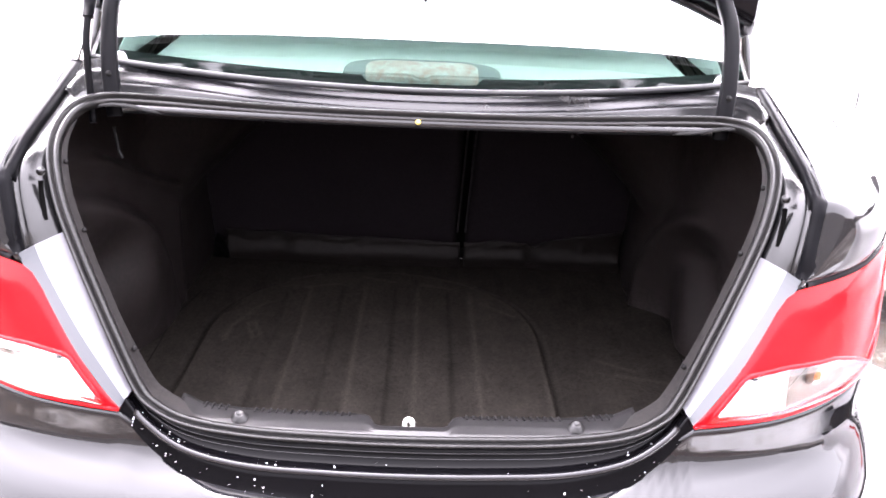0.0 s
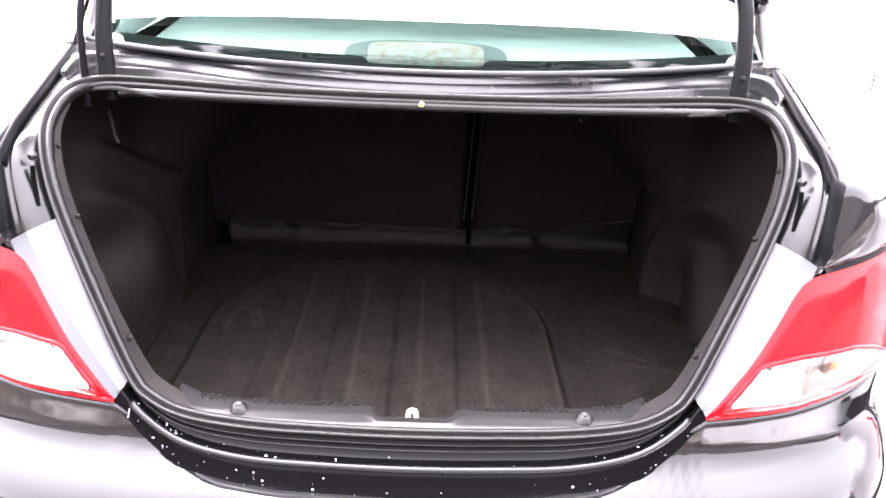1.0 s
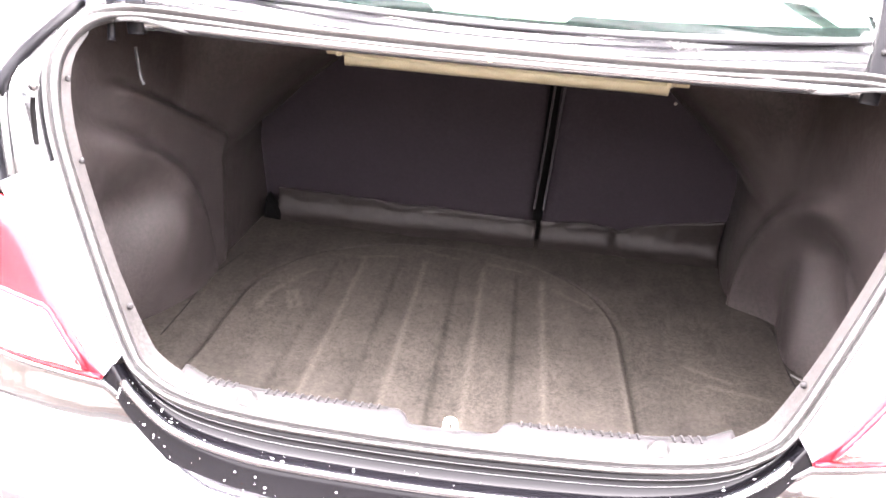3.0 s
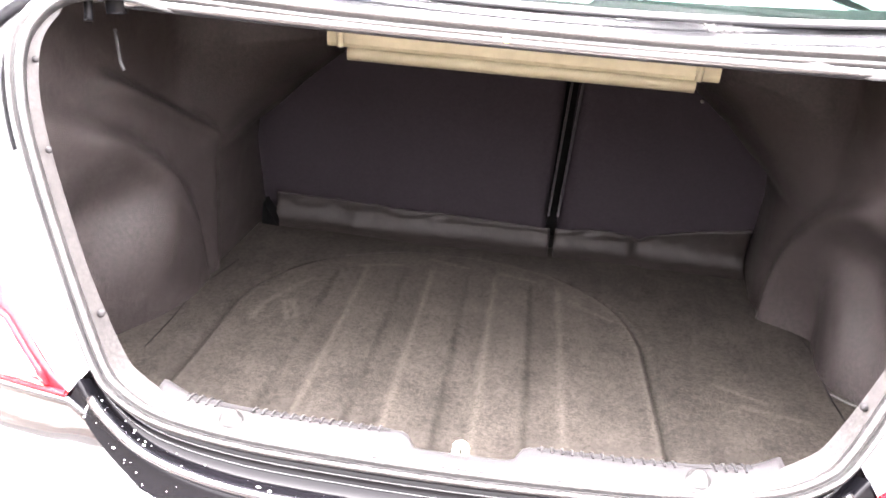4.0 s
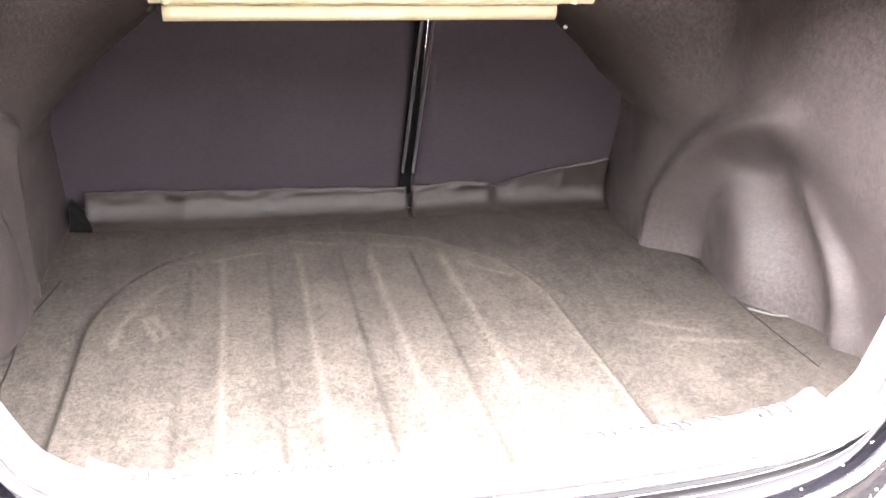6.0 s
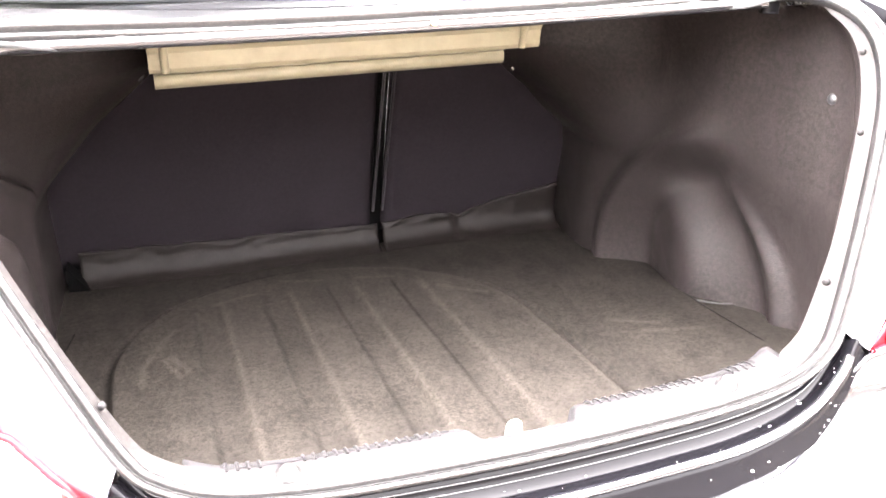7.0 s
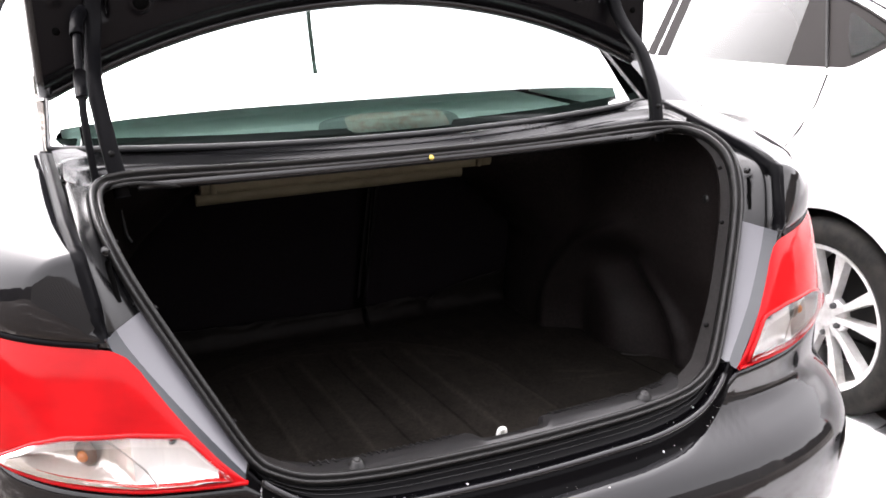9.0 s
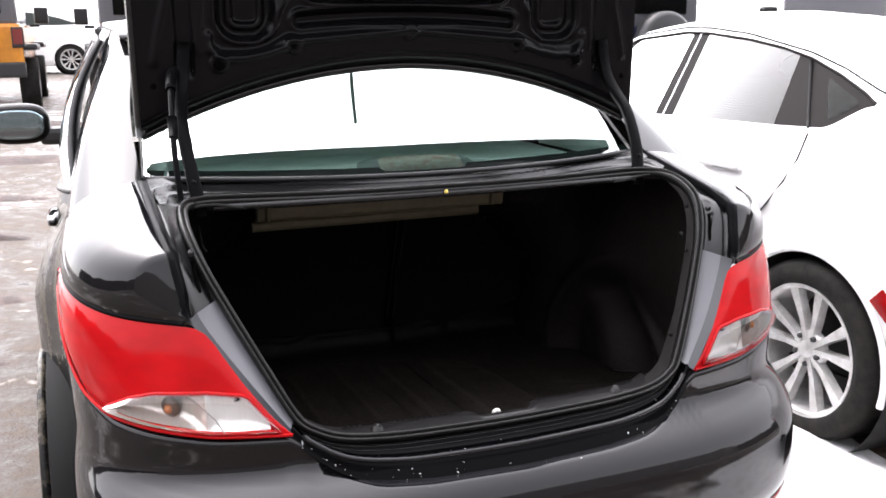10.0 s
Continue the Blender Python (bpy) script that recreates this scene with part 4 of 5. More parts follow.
def carpet_height(x, y):
    s = cover_sd(x, y)
    h = 0.008 * sstep(0.004, -0.010, s) - 0.005 * sstep(0.012, 0.003, abs(s - 0.004))
    inside = sstep(-0.05, -0.075, s) * sstep(0.93, 0.83, y + 0.15 * abs(x + 0.09))
    for c in CHANNELS:
        d = x - c
        h -= 0.0062 * inside * sstep(-0.034, -0.020, d) * sstep(0.034, 0.018, d)
    h += 0.004 * (noise.noise(Vector((x * 3, y * 3, 0.2)))) + 0.0016 * noise.noise(Vector((x * 14, y * 14, 1.7)))
    return h


def carpet(u, v):
    x, y = -0.80 + 1.60 * u, 0.0 + 1.16 * v
    return Vector((x, y, floor_z(y) + carpet_height(x, y)))


def rub_and_shade(x, y):
    """How pale the felt is: rubs and curved drag marks, plus light and shade painted along channel and cover edges."""
    sd = cover_sd(x, y)
    on = sstep(0.02, -0.02, sd)
    k = 0.09 + 0.23 * on
    fade = sstep(0.95, 0.86, y + 0.15 * abs(x + 0.09)) * on
    # right shoulders painted lit, left edges painted shaded, to bring out the channels
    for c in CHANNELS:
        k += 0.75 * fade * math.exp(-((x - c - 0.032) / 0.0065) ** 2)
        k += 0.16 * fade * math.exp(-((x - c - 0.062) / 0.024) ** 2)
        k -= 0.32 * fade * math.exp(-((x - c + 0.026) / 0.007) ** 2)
    # cover's edge: a painted lit line on the right, painted shade in the groove
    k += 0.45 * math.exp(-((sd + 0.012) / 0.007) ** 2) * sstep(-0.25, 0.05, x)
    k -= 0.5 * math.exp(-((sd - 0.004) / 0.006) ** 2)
    for arc in RUBS:
        k += 0.85 * math.exp(-(off_line(x, y, arc) / 0.006) ** 2)
    k += 0.26 * noise.noise(Vector((x * 20, y * 16, 2.2))) + 0.2 * noise.noise(Vector((x * 55, y * 48, 6.1)))
    k += 0.25 * blob(x, y, 0.45, 0.42, 0.12, 0.10)
    return min(1.0, max(0.0, k))


RUBS = (((-0.439, 0.55), (-0.436, 0.62), (-0.417, 0.676), (-0.378, 0.774)), ((-0.292, 0.879), (-0.25, 0.90), (-0.207, 0.909)), ((-0.143, 0.965), (-0.061, 0.934)),
        ((0.017, 0.921), (0.093, 0.894)), ((-0.40, 0.64), (-0.375, 0.57)), ((-0.385, 0.65), (-0.36, 0.58)), ((0.17, 0.80), (0.25, 0.73)), ((0.42, 0.52), (0.50, 0.47)), ((0.46, 0.45), (0.56, 0.42)))
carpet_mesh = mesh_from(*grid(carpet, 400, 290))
# holds the rubs together with the painted edge light and shade
wear = carpet_mesh.attributes.new("rub_and_shade", "FLOAT", "POINT")
wear.data.foreach_set("value", [rub_and_shade(q.co.x, q.co.y) for q in carpet_mesh.vertices])
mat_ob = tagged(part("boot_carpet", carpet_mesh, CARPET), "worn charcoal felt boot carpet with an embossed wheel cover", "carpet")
solid(mat_ob, 0.008)

# sides: wheel housings pressed in felt
PANEL = [(-0.05, 0.60), (0.15, 0.675), (0.30, 0.685), (0.45, 0.658), (0.54, 0.628), (0.64, 0.612), (0.75, 0.598), (0.86, 0.580), (0.92, 0.572), (1.0, 0.578), (1.10, 0.594), (1.16, 0.604)]
PANEL_LEFT = [(-0.05, 0.60), (0.15, 0.675), (0.30, 0.690), (0.45, 0.672), (0.54, 0.654), (0.64, 0.636), (0.75, 0.612), (0.86, 0.592), (1.16, 0.594)]
RIM_SIDE = RIM[5:13]


def rim_xy(z):
    zs = [q[2] for q in RIM_SIDE]
    return float(np.interp(z, zs, [q[0] for q in RIM_SIDE])), float(np.interp(z, zs, [q[1] for q in RIM_SIDE]))


def ceil_z(y):
    return 1.085 - 0.17 * (y - 0.2)


def left_depth(y, z):
    """Plain swelling: a sloped shoulder, a shallow dish under it, a rounded heel, and a sharp crease higher up."""
    w = soft(PANEL_LEFT, y, 0.04)
    fold = lerp([(0.20, 1.03), (0.49, 0.915), (0.64, 0.832), (0.80, 0.744), (0.86, 0.70)], y)
    w -= 0.024 * sstep(0.022, -0.020, z - fold) * sstep(0.845, 0.775, y) * sstep(0.36, 0.52, y)
    w -= 0.013 * math.exp(-((z - fold + 0.006) / 0.015) ** 2) * sstep(0.44, 0.52, y) * sstep(0.82, 0.74, y)
    ridge = lerp([(0.20, 0.93), (0.36, 0.866), (0.474, 0.802), (0.60, 0.715), (0.69, 0.61), (0.75, 0.40)], y)
    w -= 0.034 * sstep(0.060, -0.040, z - ridge) * sstep(0.80, 0.60, y)
    w -= 0.020 * math.exp(-((z - ridge) / 0.028) ** 2) * sstep(0.34, 0.44, y) * sstep(0.66, 0.56, y)
    w += 0.040 * blob(y, z, 0.42, 0.700, 0.125, 0.070)
    w -= 0.016 * blob(y, z, 0.555, 0.62, 0.05, 0.09)
    w += 0.020 * sstep(0.54, 0.44, z) * sstep(0.62, 0.40, y)
    return w


def right_depth(y, z):
    """A lipped arch with two slanting swellings inside it."""
    r = math.hypot((y - 0.40) / 0.44, (z - 0.44) / 0.37) if y > 0.40 else abs(z - 0.44) / 0.37
    front = sstep(0.58, 0.44, y)
    f = sstep(0.80, 1.01, r) * (1 - front) + sstep(0.45, 1.02, r) * front
    lean = 0.5 * (z - 0.57 + math.hypot(z - 0.57, 0.09)) - 0.01
    s1, s2 = y - 1.35 * lean, y - 1.1 * lean
    inner = 0.668 + 0.040 * sstep(0.60, 0.38, s1) * sstep(0.84, 0.50, z)
    inner -= 0.040 * sstep(0.84, 0.52, z) * math.exp(-((s1 - 0.585) / (0.17 if s1 > 0.585 else 0.085)) ** 2)
    inner -= 0.024 * sstep(0.80, 0.54, z) * math.exp(-((s2 - 0.375) / 0.031) ** 2)
    w = inner * (1 - f) + soft(PANEL, y, 0.03) * f
    w -= 0.017 * math.exp(-((r - 1.03) / 0.055) ** 2) * sstep(0.50, 0.62, y)
    return w


def side_wall(u, v, side):
    """u from the opening to the seat, v from floor to ceiling."""
    z0 = 0.40
    zt = 1.083
    z = z0 + (zt - z0) * v
    xr, yr = rim_xy(max(0.70, z))
    ys, xs = yr + 0.042, xr + 0.010
    y = ys + (1.165 - ys) * u
    z = min(z, ceil_z(y) if y > 0.2 else zt)
    w = left_depth(y, z) if side < 0 else right_depth(y, z)
    lim = 0.575 - 1.02 * max(0.0, z - 0.69) - 0.3 * max(0.0, z - 0.80)
    k = sstep(0.68, 1.08, y) * sstep(0.62, 0.74, z)
    w = w * (1 - k) + min(w, max(lim, 0.30)) * k
    m = sstep(0.0, 0.16, y - ys)
    x = xs * (1 - m) + w * m
    x += 0.004 * noise.noise(Vector((side * 3 + y * 5, z * 5, 0))) + 0.0012 * noise.noise(Vector((side * 7 + y * 22, z * 22, 3)))
    return Vector((side * x, y, z))


for side in (-1, 1):
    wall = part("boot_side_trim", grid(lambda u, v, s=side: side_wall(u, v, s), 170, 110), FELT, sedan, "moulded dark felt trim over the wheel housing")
    for u, v in ((0.10, 0.62), (0.20, 0.75), (0.84, 0.72)):
        P, Q, R = side_wall(u, v, side), side_wall(u + 0.01, v, side), side_wall(u, v + 0.01, side)
        n = (Q - P).cross(R - P).normalized()
        n = n if n.x * side < 0 else -n
        part("trim_clip", lathe([(0.0, 0.004), (0.006, 0.0035), (0.009, 0.001), (0.010, -0.001)], P, n, 14), PLASTIC, wall)
PIN = material("grey_clip", (0.16, 0.15, 0.14), 0.5)
part("trim_clip", lathe([(0.0, 0.003), (0.003, 0.002), (0.0038, 0.0)], (0.383, 0.93, 0.868), (-0.3, -0.9, 0.3), 12), PIN, sedan, "small pale trim clip")

# underside of the shelf above the boot
def ceiling_pan(u, v):
    y = 0.30 + 0.86 * v
    hw = lerp([(0.30, 0.585), (0.40, 0.63), (0.60, 0.70), (1.16, 0.72)], y)
    return Vector((-hw + 2 * hw * u, y, ceil_z(y) + 0.004 + 0.006 * math.sin(u * 40)))
solid(part("shelf_underside", grid(ceiling_pan, 60, 12), DARK, sedan, "dark pressed underside of the parcel shelf"), 0.006, 1.0)

# cream brace hanging under the shelf, with stepped ends and a rolled lip
def brace_profile(x0, x1, prof):
    vs = [Vector((x, y, z)) for x in (x0, x1) for y, z in prof]
    k = len(prof)
    fs = [(j, j + 1, k + j + 1, k + j) for j in range(k - 1)] + [tuple(range(k)), tuple(range(2 * k - 1, k - 1, -1))]
    return vs, fs
prof = [(0.765, 1.02), (0.775, 0.985), (0.786, 0.972), (0.790, 0.945), (0.796, 0.937), (0.81, 0.936), (0.82, 0.942), (0.82, 1.02)]
brace = part("shelf_brace", mesh_from(*brace_profile(-0.358, 0.380, prof), False), CREAM, sedan, "cream primed steel brace under the parcel shelf")
for x in (-0.327, 0.345):
    rib = [(x - 0.004, y - 0.004, z) for y, z in ((0.770, 1.0), (0.780, 0.975), (0.786, 0.955), (0.790, 0.94))]
    part("brace_rib", sweep(rib, circle(0.007, 8), (1, 0, 0)), CREAM, brace)
lip_path = [Vector((x, 0.950, 0.8925 + 0.002 * x)) for x in np.linspace(-0.350, 0.366, 30)]
part("brace_lip", sweep(lip_path, [(-0.014, -0.006), (-0.010, -0.013), (0.004, -0.014), (0.012, -0.004), (0.012, 0.010), (0.0, 0.016), (-0.010, 0.012)]), CREAM, brace, "rolled lip of the brace")
web = brace_profile(-0.345, 0.362, [(0.815, 0.945), (0.945, 0.905), (0.945, 0.912), (0.815, 0.952)])
part("brace_web", mesh_from(*web, False), CREAM, brace)

# rear seat backs, split, in dark felt
def back(x0, x1):
    def at(u, v):
        x = x0 + (x1 - x0) * u
        z = 0.44 + 0.56 * v
        y = 1.168 - 0.335 * (z - 0.44) + 0.004 * noise.noise(Vector((x * 4, z * 4, 3)))
        e = 0.012 * (sstep(0.025, 0.0, u * (x1 - x0)) + sstep(0.025, 0.0, (1 - u) * (x1 - x0)))
        return Vector((x, y + e, z))
    return grid(at, 50, 24)
sb = part("seat_back", back(-0.64, 0.113), SEATFELT, sedan, "dark felt back of the wide folding seat")
sb2 = part("seat_back", back(0.139, 0.64), SEATFELT, sedan, "dark felt back of the narrow folding seat")
for ob in (sb, sb2):
    solid(ob, 0.05, -1.0)
STRIP = material("dark_metal_edge", (0.018, 0.016, 0.018), 0.5, 0.1, spec=0.2)
for x, owner in ((0.114, sb), (0.137, sb2)):
    bar = [Vector((x + 0.028 * (z - 0.5), 1.162 - 0.335 * (z - 0.44), z)) for z in np.linspace(0.505, 0.97, 12)]
    part("seat_edge_strip", sweep(bar, [(-0.0025, -0.003), (-0.0025, 0.003), (0.0025, 0.003), (0.0025, -0.003)], (0, -1, 0)), STRIP, owner, "thin metal edge of the seat back")
part("seat_gap", slab((0.030, 0.02, 0.6), (0.126, 1.105, 0.72), 0.0, pose(0, 0, 0, 18.5)), HOLE, sedan)
part("seat_latch", lathe([(0.0, 0.006), (0.004, 0.005), (0.005, 0.0)], (0.129, 1.146, 0.416), (0, -0.7, 0.7), 12), CHROME, sedan, "tiny bright anchor pin")

# plate added to close the gap where daylight leaked in below the seats
part("leak_plate", slab((1.36, 0.02, 0.42), (0, 1.235, 0.36), 0.004), DARK, sedan, "dark plate added under the rear seat to block stray daylight")
# carpet flap that turns up against the seat backs
def flap_top(x):
    z = lerp([(-0.56, 0.490), (-0.3, 0.484), (0.115, 0.472), (0.135, 0.474), (0.27, 0.482), (0.31, 0.476), (0.335, 0.460), (0.36, 0.478), (0.45, 0.502), (0.585, 0.528)], x)
    return z
def flap(x0, x1, n):
    def at(u, v):
        x = x0 + (x1 - x0) * u
        zt = flap_top(x)
        a = v
        wave = 0.010 * noise.noise(Vector((x * 7, 0.6 * a, 5))) + 0.006 * noise.noise(Vector((x * 24, a * 3, 8)))
        dip = 0.025 * math.exp(-((x - 0.335) / 0.02) ** 2)
        y = soft([(0, 1.065), (0.2, 1.092), (0.38, 1.116), (0.5, 1.128), (0.6, 1.133), (1, 1.142)], a, 0.06) + wave + dip * (1 - abs(2 * a - 1))
        z = soft([(0, -0.012), (0.2, 0.001), (0.38, 0.010), (0.5, 0.026), (0.58, 0.040)], a, 0.05)
        zf = floor_z(y) + 0.002
        zz = zf + z + (zt - zf - 0.040) * max(0.0, a - 0.55) / 0.45
        return Vector((x, y - 0.335 * max(0, zz - 0.46), zz))
    return grid(at, n, 20)
for x0, x1, n in ((-0.555, 0.122, 90), (0.134, 0.592, 70)):
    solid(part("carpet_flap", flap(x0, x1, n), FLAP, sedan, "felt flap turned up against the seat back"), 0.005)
part("corner_notch", mesh_from([(-0.585, 1.098, 0.412), (-0.535, 1.085, 0.414), (-0.580, 1.095, 0.475), (-0.585, 1.14, 0.412), (-0.535, 1.14, 0.414), (-0.58, 1.14, 0.475)],
     [(0, 1, 2), (3, 5, 4), (0, 3, 4, 1), (1, 4, 5, 2), (2, 5, 3, 0)], False), HOLE, sedan)

# sill trim with ribs, stops, latch loop
def sill(u, v):
    x = -0.42 + 0.84 * u
    mouth = sstep(0.074, 0.056, abs(x - 0.004))
    yin = lerp([(0.0, 0.001), (0.2, 0.004), (0.28, 0.009), (0.345, 0.021), (0.385, 0.037), (0.41, 0.053), (0.435, 0.082)], abs(x)) - 0.030 * mouth
    edge = -0.072 + 0.10 * x * x + 0.04 * sstep(0.38, 0.43, abs(x))
    pts = [(edge, 0.648), (edge + 0.012, 0.655), (-0.035 - 0.02 * mouth, 0.658), (yin - 0.012, 0.656), (yin, 0.648), (yin + 0.010, 0.60), (yin + 0.016, 0.47)]
    s = v * 6
    i = min(5, int(s))
    f = s - i
    y, z = (pts[i][k] + (pts[i + 1][k] - pts[i][k]) * f for k in (0, 1))
    end = 0.020 * sstep(0.33, 0.42, abs(x))
    return Vector((x, y + 0.3 * end, z + 0.6 * end * (1 - v * 0.4)))
sill_ob = solid(part("sill_trim", grid(lambda u, v: sill(0.045 + 0.91 * u, v), 90, 25), TRIM, sedan, "grained plastic sill trim, grey with wear"), 0.003)
for x0, x1 in ((-0.345, -0.086), (0.090, 0.345)):
    strip = part("sill_grip", grid(lambda u, v, x0=x0, x1=x1: sill(0.5 + (x0 + (x1 - x0) * u) / 0.84, 0.47 + 0.195 * v) + Vector((0, 0.0004, 0.0012)), 40, 5), GRIP, sill_ob, "dark ribbed strip of the sill trim")
    for k in range(int((x1 - x0) / 0.012)):
        x = x0 + 0.006 + 0.012 * k
        if abs(abs(x) - 0.276) < 0.018:
            continue
        path = [sill(0.5 + x / 0.84, v) + Vector((0, 0.0006, h)) for v, h in ((0.44, 0.0012), (0.47, 0.0021), (0.58, 0.0021), (0.635, 0.0015), (0.662, 0.0007))]
        part("sill_rib", sweep(path, [(-0.0018, 0), (-0.0011, 0.0014), (0.0011, 0.0014), (0.0018, 0)]), TRIM, strip)
for side in (-1, 1):
    part("rubber_stop", lathe([(0.0, 0.004), (0.005, 0.007), (0.009, 0.006), (0.011, 0.0), (0.014, -0.001), (0.015, -0.008)], (side * 0.276, -0.034, 0.662), (0, -0.25, 1), 24), RUBBER, sedan, "round rubber lid stop")
loop_path = spline([(-0.006, 0.004, 0.605), (-0.006, -0.002, 0.632), (-0.004, -0.004, 0.643), (0.004, -0.004, 0.643), (0.006, -0.002, 0.632), (0.006, 0.004, 0.605)], 24)
latch = part("latch_loop", sweep(loop_path, circle(0.0045, 10), (0, 1, 0)), WHITE_PLASTIC, sedan, "pale worn latch striker loop")
part("latch_plate", slab((0.04, 0.006, 0.05), (0, 0.012, 0.59), 0.002), PLASTIC, latch)
part("header_clip", lathe([(0.0, 0.004), (0.003, 0.0035), (0.0042, 0.001), (0.005, -0.002)], (-0.003, 0.276, 1.078), (0, -0.9, 0.1), 14), YELLOW_CLIP, sedan, "small yellow plastic clip")
# header lip below the seal
hl = [Vector((x, 0.292 + 0.026 * (x / 0.55) ** 2, 1.069)) for x in np.linspace(-0.53, 0.53, 40)]
part("header_lip", sweep(hl, [(-0.012, -0.008), (-0.010, 0.010), (0.010, 0.010), (0.010, -0.004)]), BLACK_CLEAN, sedan, "folded metal lip under the seal")

# snow grit caught on the rear panel and bumper edge
rnd = random.Random(11)
fl_items = []
i0, i1 = idx(L - 4.6), idx(4.6)
span = (i1 - i0) % N
for k in range(118):
    i = (i0 + int((rnd.random() ** (1.0 if k % 3 else 2.2) if k < 90 else 0.10 + 0.32 * rnd.random() ** 1.3) * span)) % N
    t = rnd.choice((rnd.uniform(0.30, 0.55), rnd.uniform(0.72, 0.98)))
    a = rim_pts[i].lerp(out_pts[i], t) + Vector((0, -0.6, 0.8)) * float(np.interp(t, rows, offs))
    r = rnd.choice((0.0003, 0.0004, 0.0005, 0.0006, 0.0009)) if k < 80 else rnd.choice((0.0005, 0.0007, 0.0009, 0.0012, 0.0016))
    bv, bf = lathe([(0.0, r * 0.7), (r * 0.7, r * 0.5), (r * rnd.uniform(0.8, 1.4), -0.0005)], a, (0, -0.6, 0.8), 7)
    sx, sy = rnd.uniform(0.7, 2.2), rnd.uniform(0.5, 1.2)
    bv = [a + Vector(((q.x - a.x) * sx * rnd.uniform(0.6, 1.4), (q.y - a.y) * sy * rnd.uniform(0.6, 1.4), q.z - a.z)) for q in bv]
    fl_items.append((bv, bf))
tagged(part("snow_grit", joined(*fl_items), SNOW), "specks of snow and salt grit on the black sill", "grit", kind="stuff")

# ---- surroundings ----
def ground_z(x, y):
    z = 0.03 * noise.noise(Vector((x * 0.25, y * 0.12, 0))) + 0.018 * noise.noise(Vector((x * 1.3, y * 0.8, 4)))
    rut = 0.02 * math.sin(x * 2.6 + 0.4 * math.sin(y * 0.3))
    z += lerp([(2.5, 0.0), (7.0, 0.20), (12.0, 0.48), (22.0, 0.70), (60.0, 0.9)], y)
    near = sstep(1.2, 2.5, math.hypot(x, (y - 1.8) * 0.5))
    return (z + rut * 0.6) * near - 0.004


def ground(u, v):
    a, b = 2 * u - 1, 2 * v - 1
    x = 7 * a + 393 * abs(a) ** 7 * (1 if a > 0 else -1)
    y = 1.5 + 9 * b + 690 * abs(b) ** 7 * (1 if b > 0 else -1)
    return Vector((x, y, ground_z(x, y)))


tagged(part("ground", grid(ground, 240, 240), GROUND), "churned brown mud and dirty snow of a car lot", kind="structure")


def heap(name, cx, cy, rx, ry, h, seed, label):
    def at(u, v):
        a = 2 * math.pi * u
        r = v
        k = 1 + 0.25 * noise.noise(Vector((math.cos(a) * 1.5, math.sin(a) * 1.5, seed)))
        x, y = cx + rx * r * k * math.cos(a), cy + ry * r * k * math.sin(a)
        z = h * (1 - r * r) ** 1.2 + 0.25 * h * noise.noise(Vector((x * 3, y * 3, seed))) * (1 - r ** 4) + 0.05 * h * noise.noise(Vector((x * 14, y * 14, seed)))
        return Vector((x, y, ground_z(x, y) - 0.01 + max(0, z)))
    return tagged(part(name, grid(at, 72, 20, True), SNOW), label, "snow", kind="stuff")


heap("snow_patch", 1.22, 0.35, 0.55, 1.5, 0.055, 2, "patch of white snow lying between two parked cars")
heap("snow_patch", 2.4, -0.6, 1.6, 0.8, 0.06, 6, "trampled white snow beside the white car")
heap("snow_bank", -4.5, 10.0, 1.6, 5.0, 0.10, 8, "dirty snow ridge along the lane")
MUD = material("churned_mud", (0.12, 0.08, 0.06), 0.6)
link(MUD, ramp(MUD, noise_fac(MUD, 3.0, 8.0, 0.75), [(0.32, (0.014, 0.0065, 0.005)), (0.52, (0.045, 0.021, 0.0155)), (0.68, (0.16, 0.115, 0.09))]), bsdf(MUD).inputs["Base Color"])
bump(MUD, noise_fac(MUD, 18.0, 8.0, 0.7), 0.9, 0.05)
for mx, my, ma, mb, ms in ((-3.2, 6.15, 0.55, 0.75, 31), (-1.75, 8.3, 1.1, 0.30, 33), (-1.9, 10.9, 1.3, 0.35, 34), (-1.75, 3.8, 0.75, 0.16, 35), (0.2, -4.6, 5.0, 2.7, 36), (-1.7, 6.5, 0.62, 0.20, 37), (-1.62, 5.2, 0.45, 0.13, 38), (-1.55, 2.7, 0.36, 0.10, 39)):
    tagged(heap("mud_patch", mx, my, ma, mb, 0.05, ms, "rutted patch of reddish brown mud in the snow"), "rutted patch of reddish brown mud in the snow", "mud", kind="stuff").data.materials[0] = MUD
heap("snow_pile", 2.5, 64.0, 16.0, 8.0, 4.5, 12, "high ploughed pile of white snow")
heap("snow_pile", -13.0, 66.0, 13.0, 8.0, 3.4, 19, "high ploughed pile of white snow")


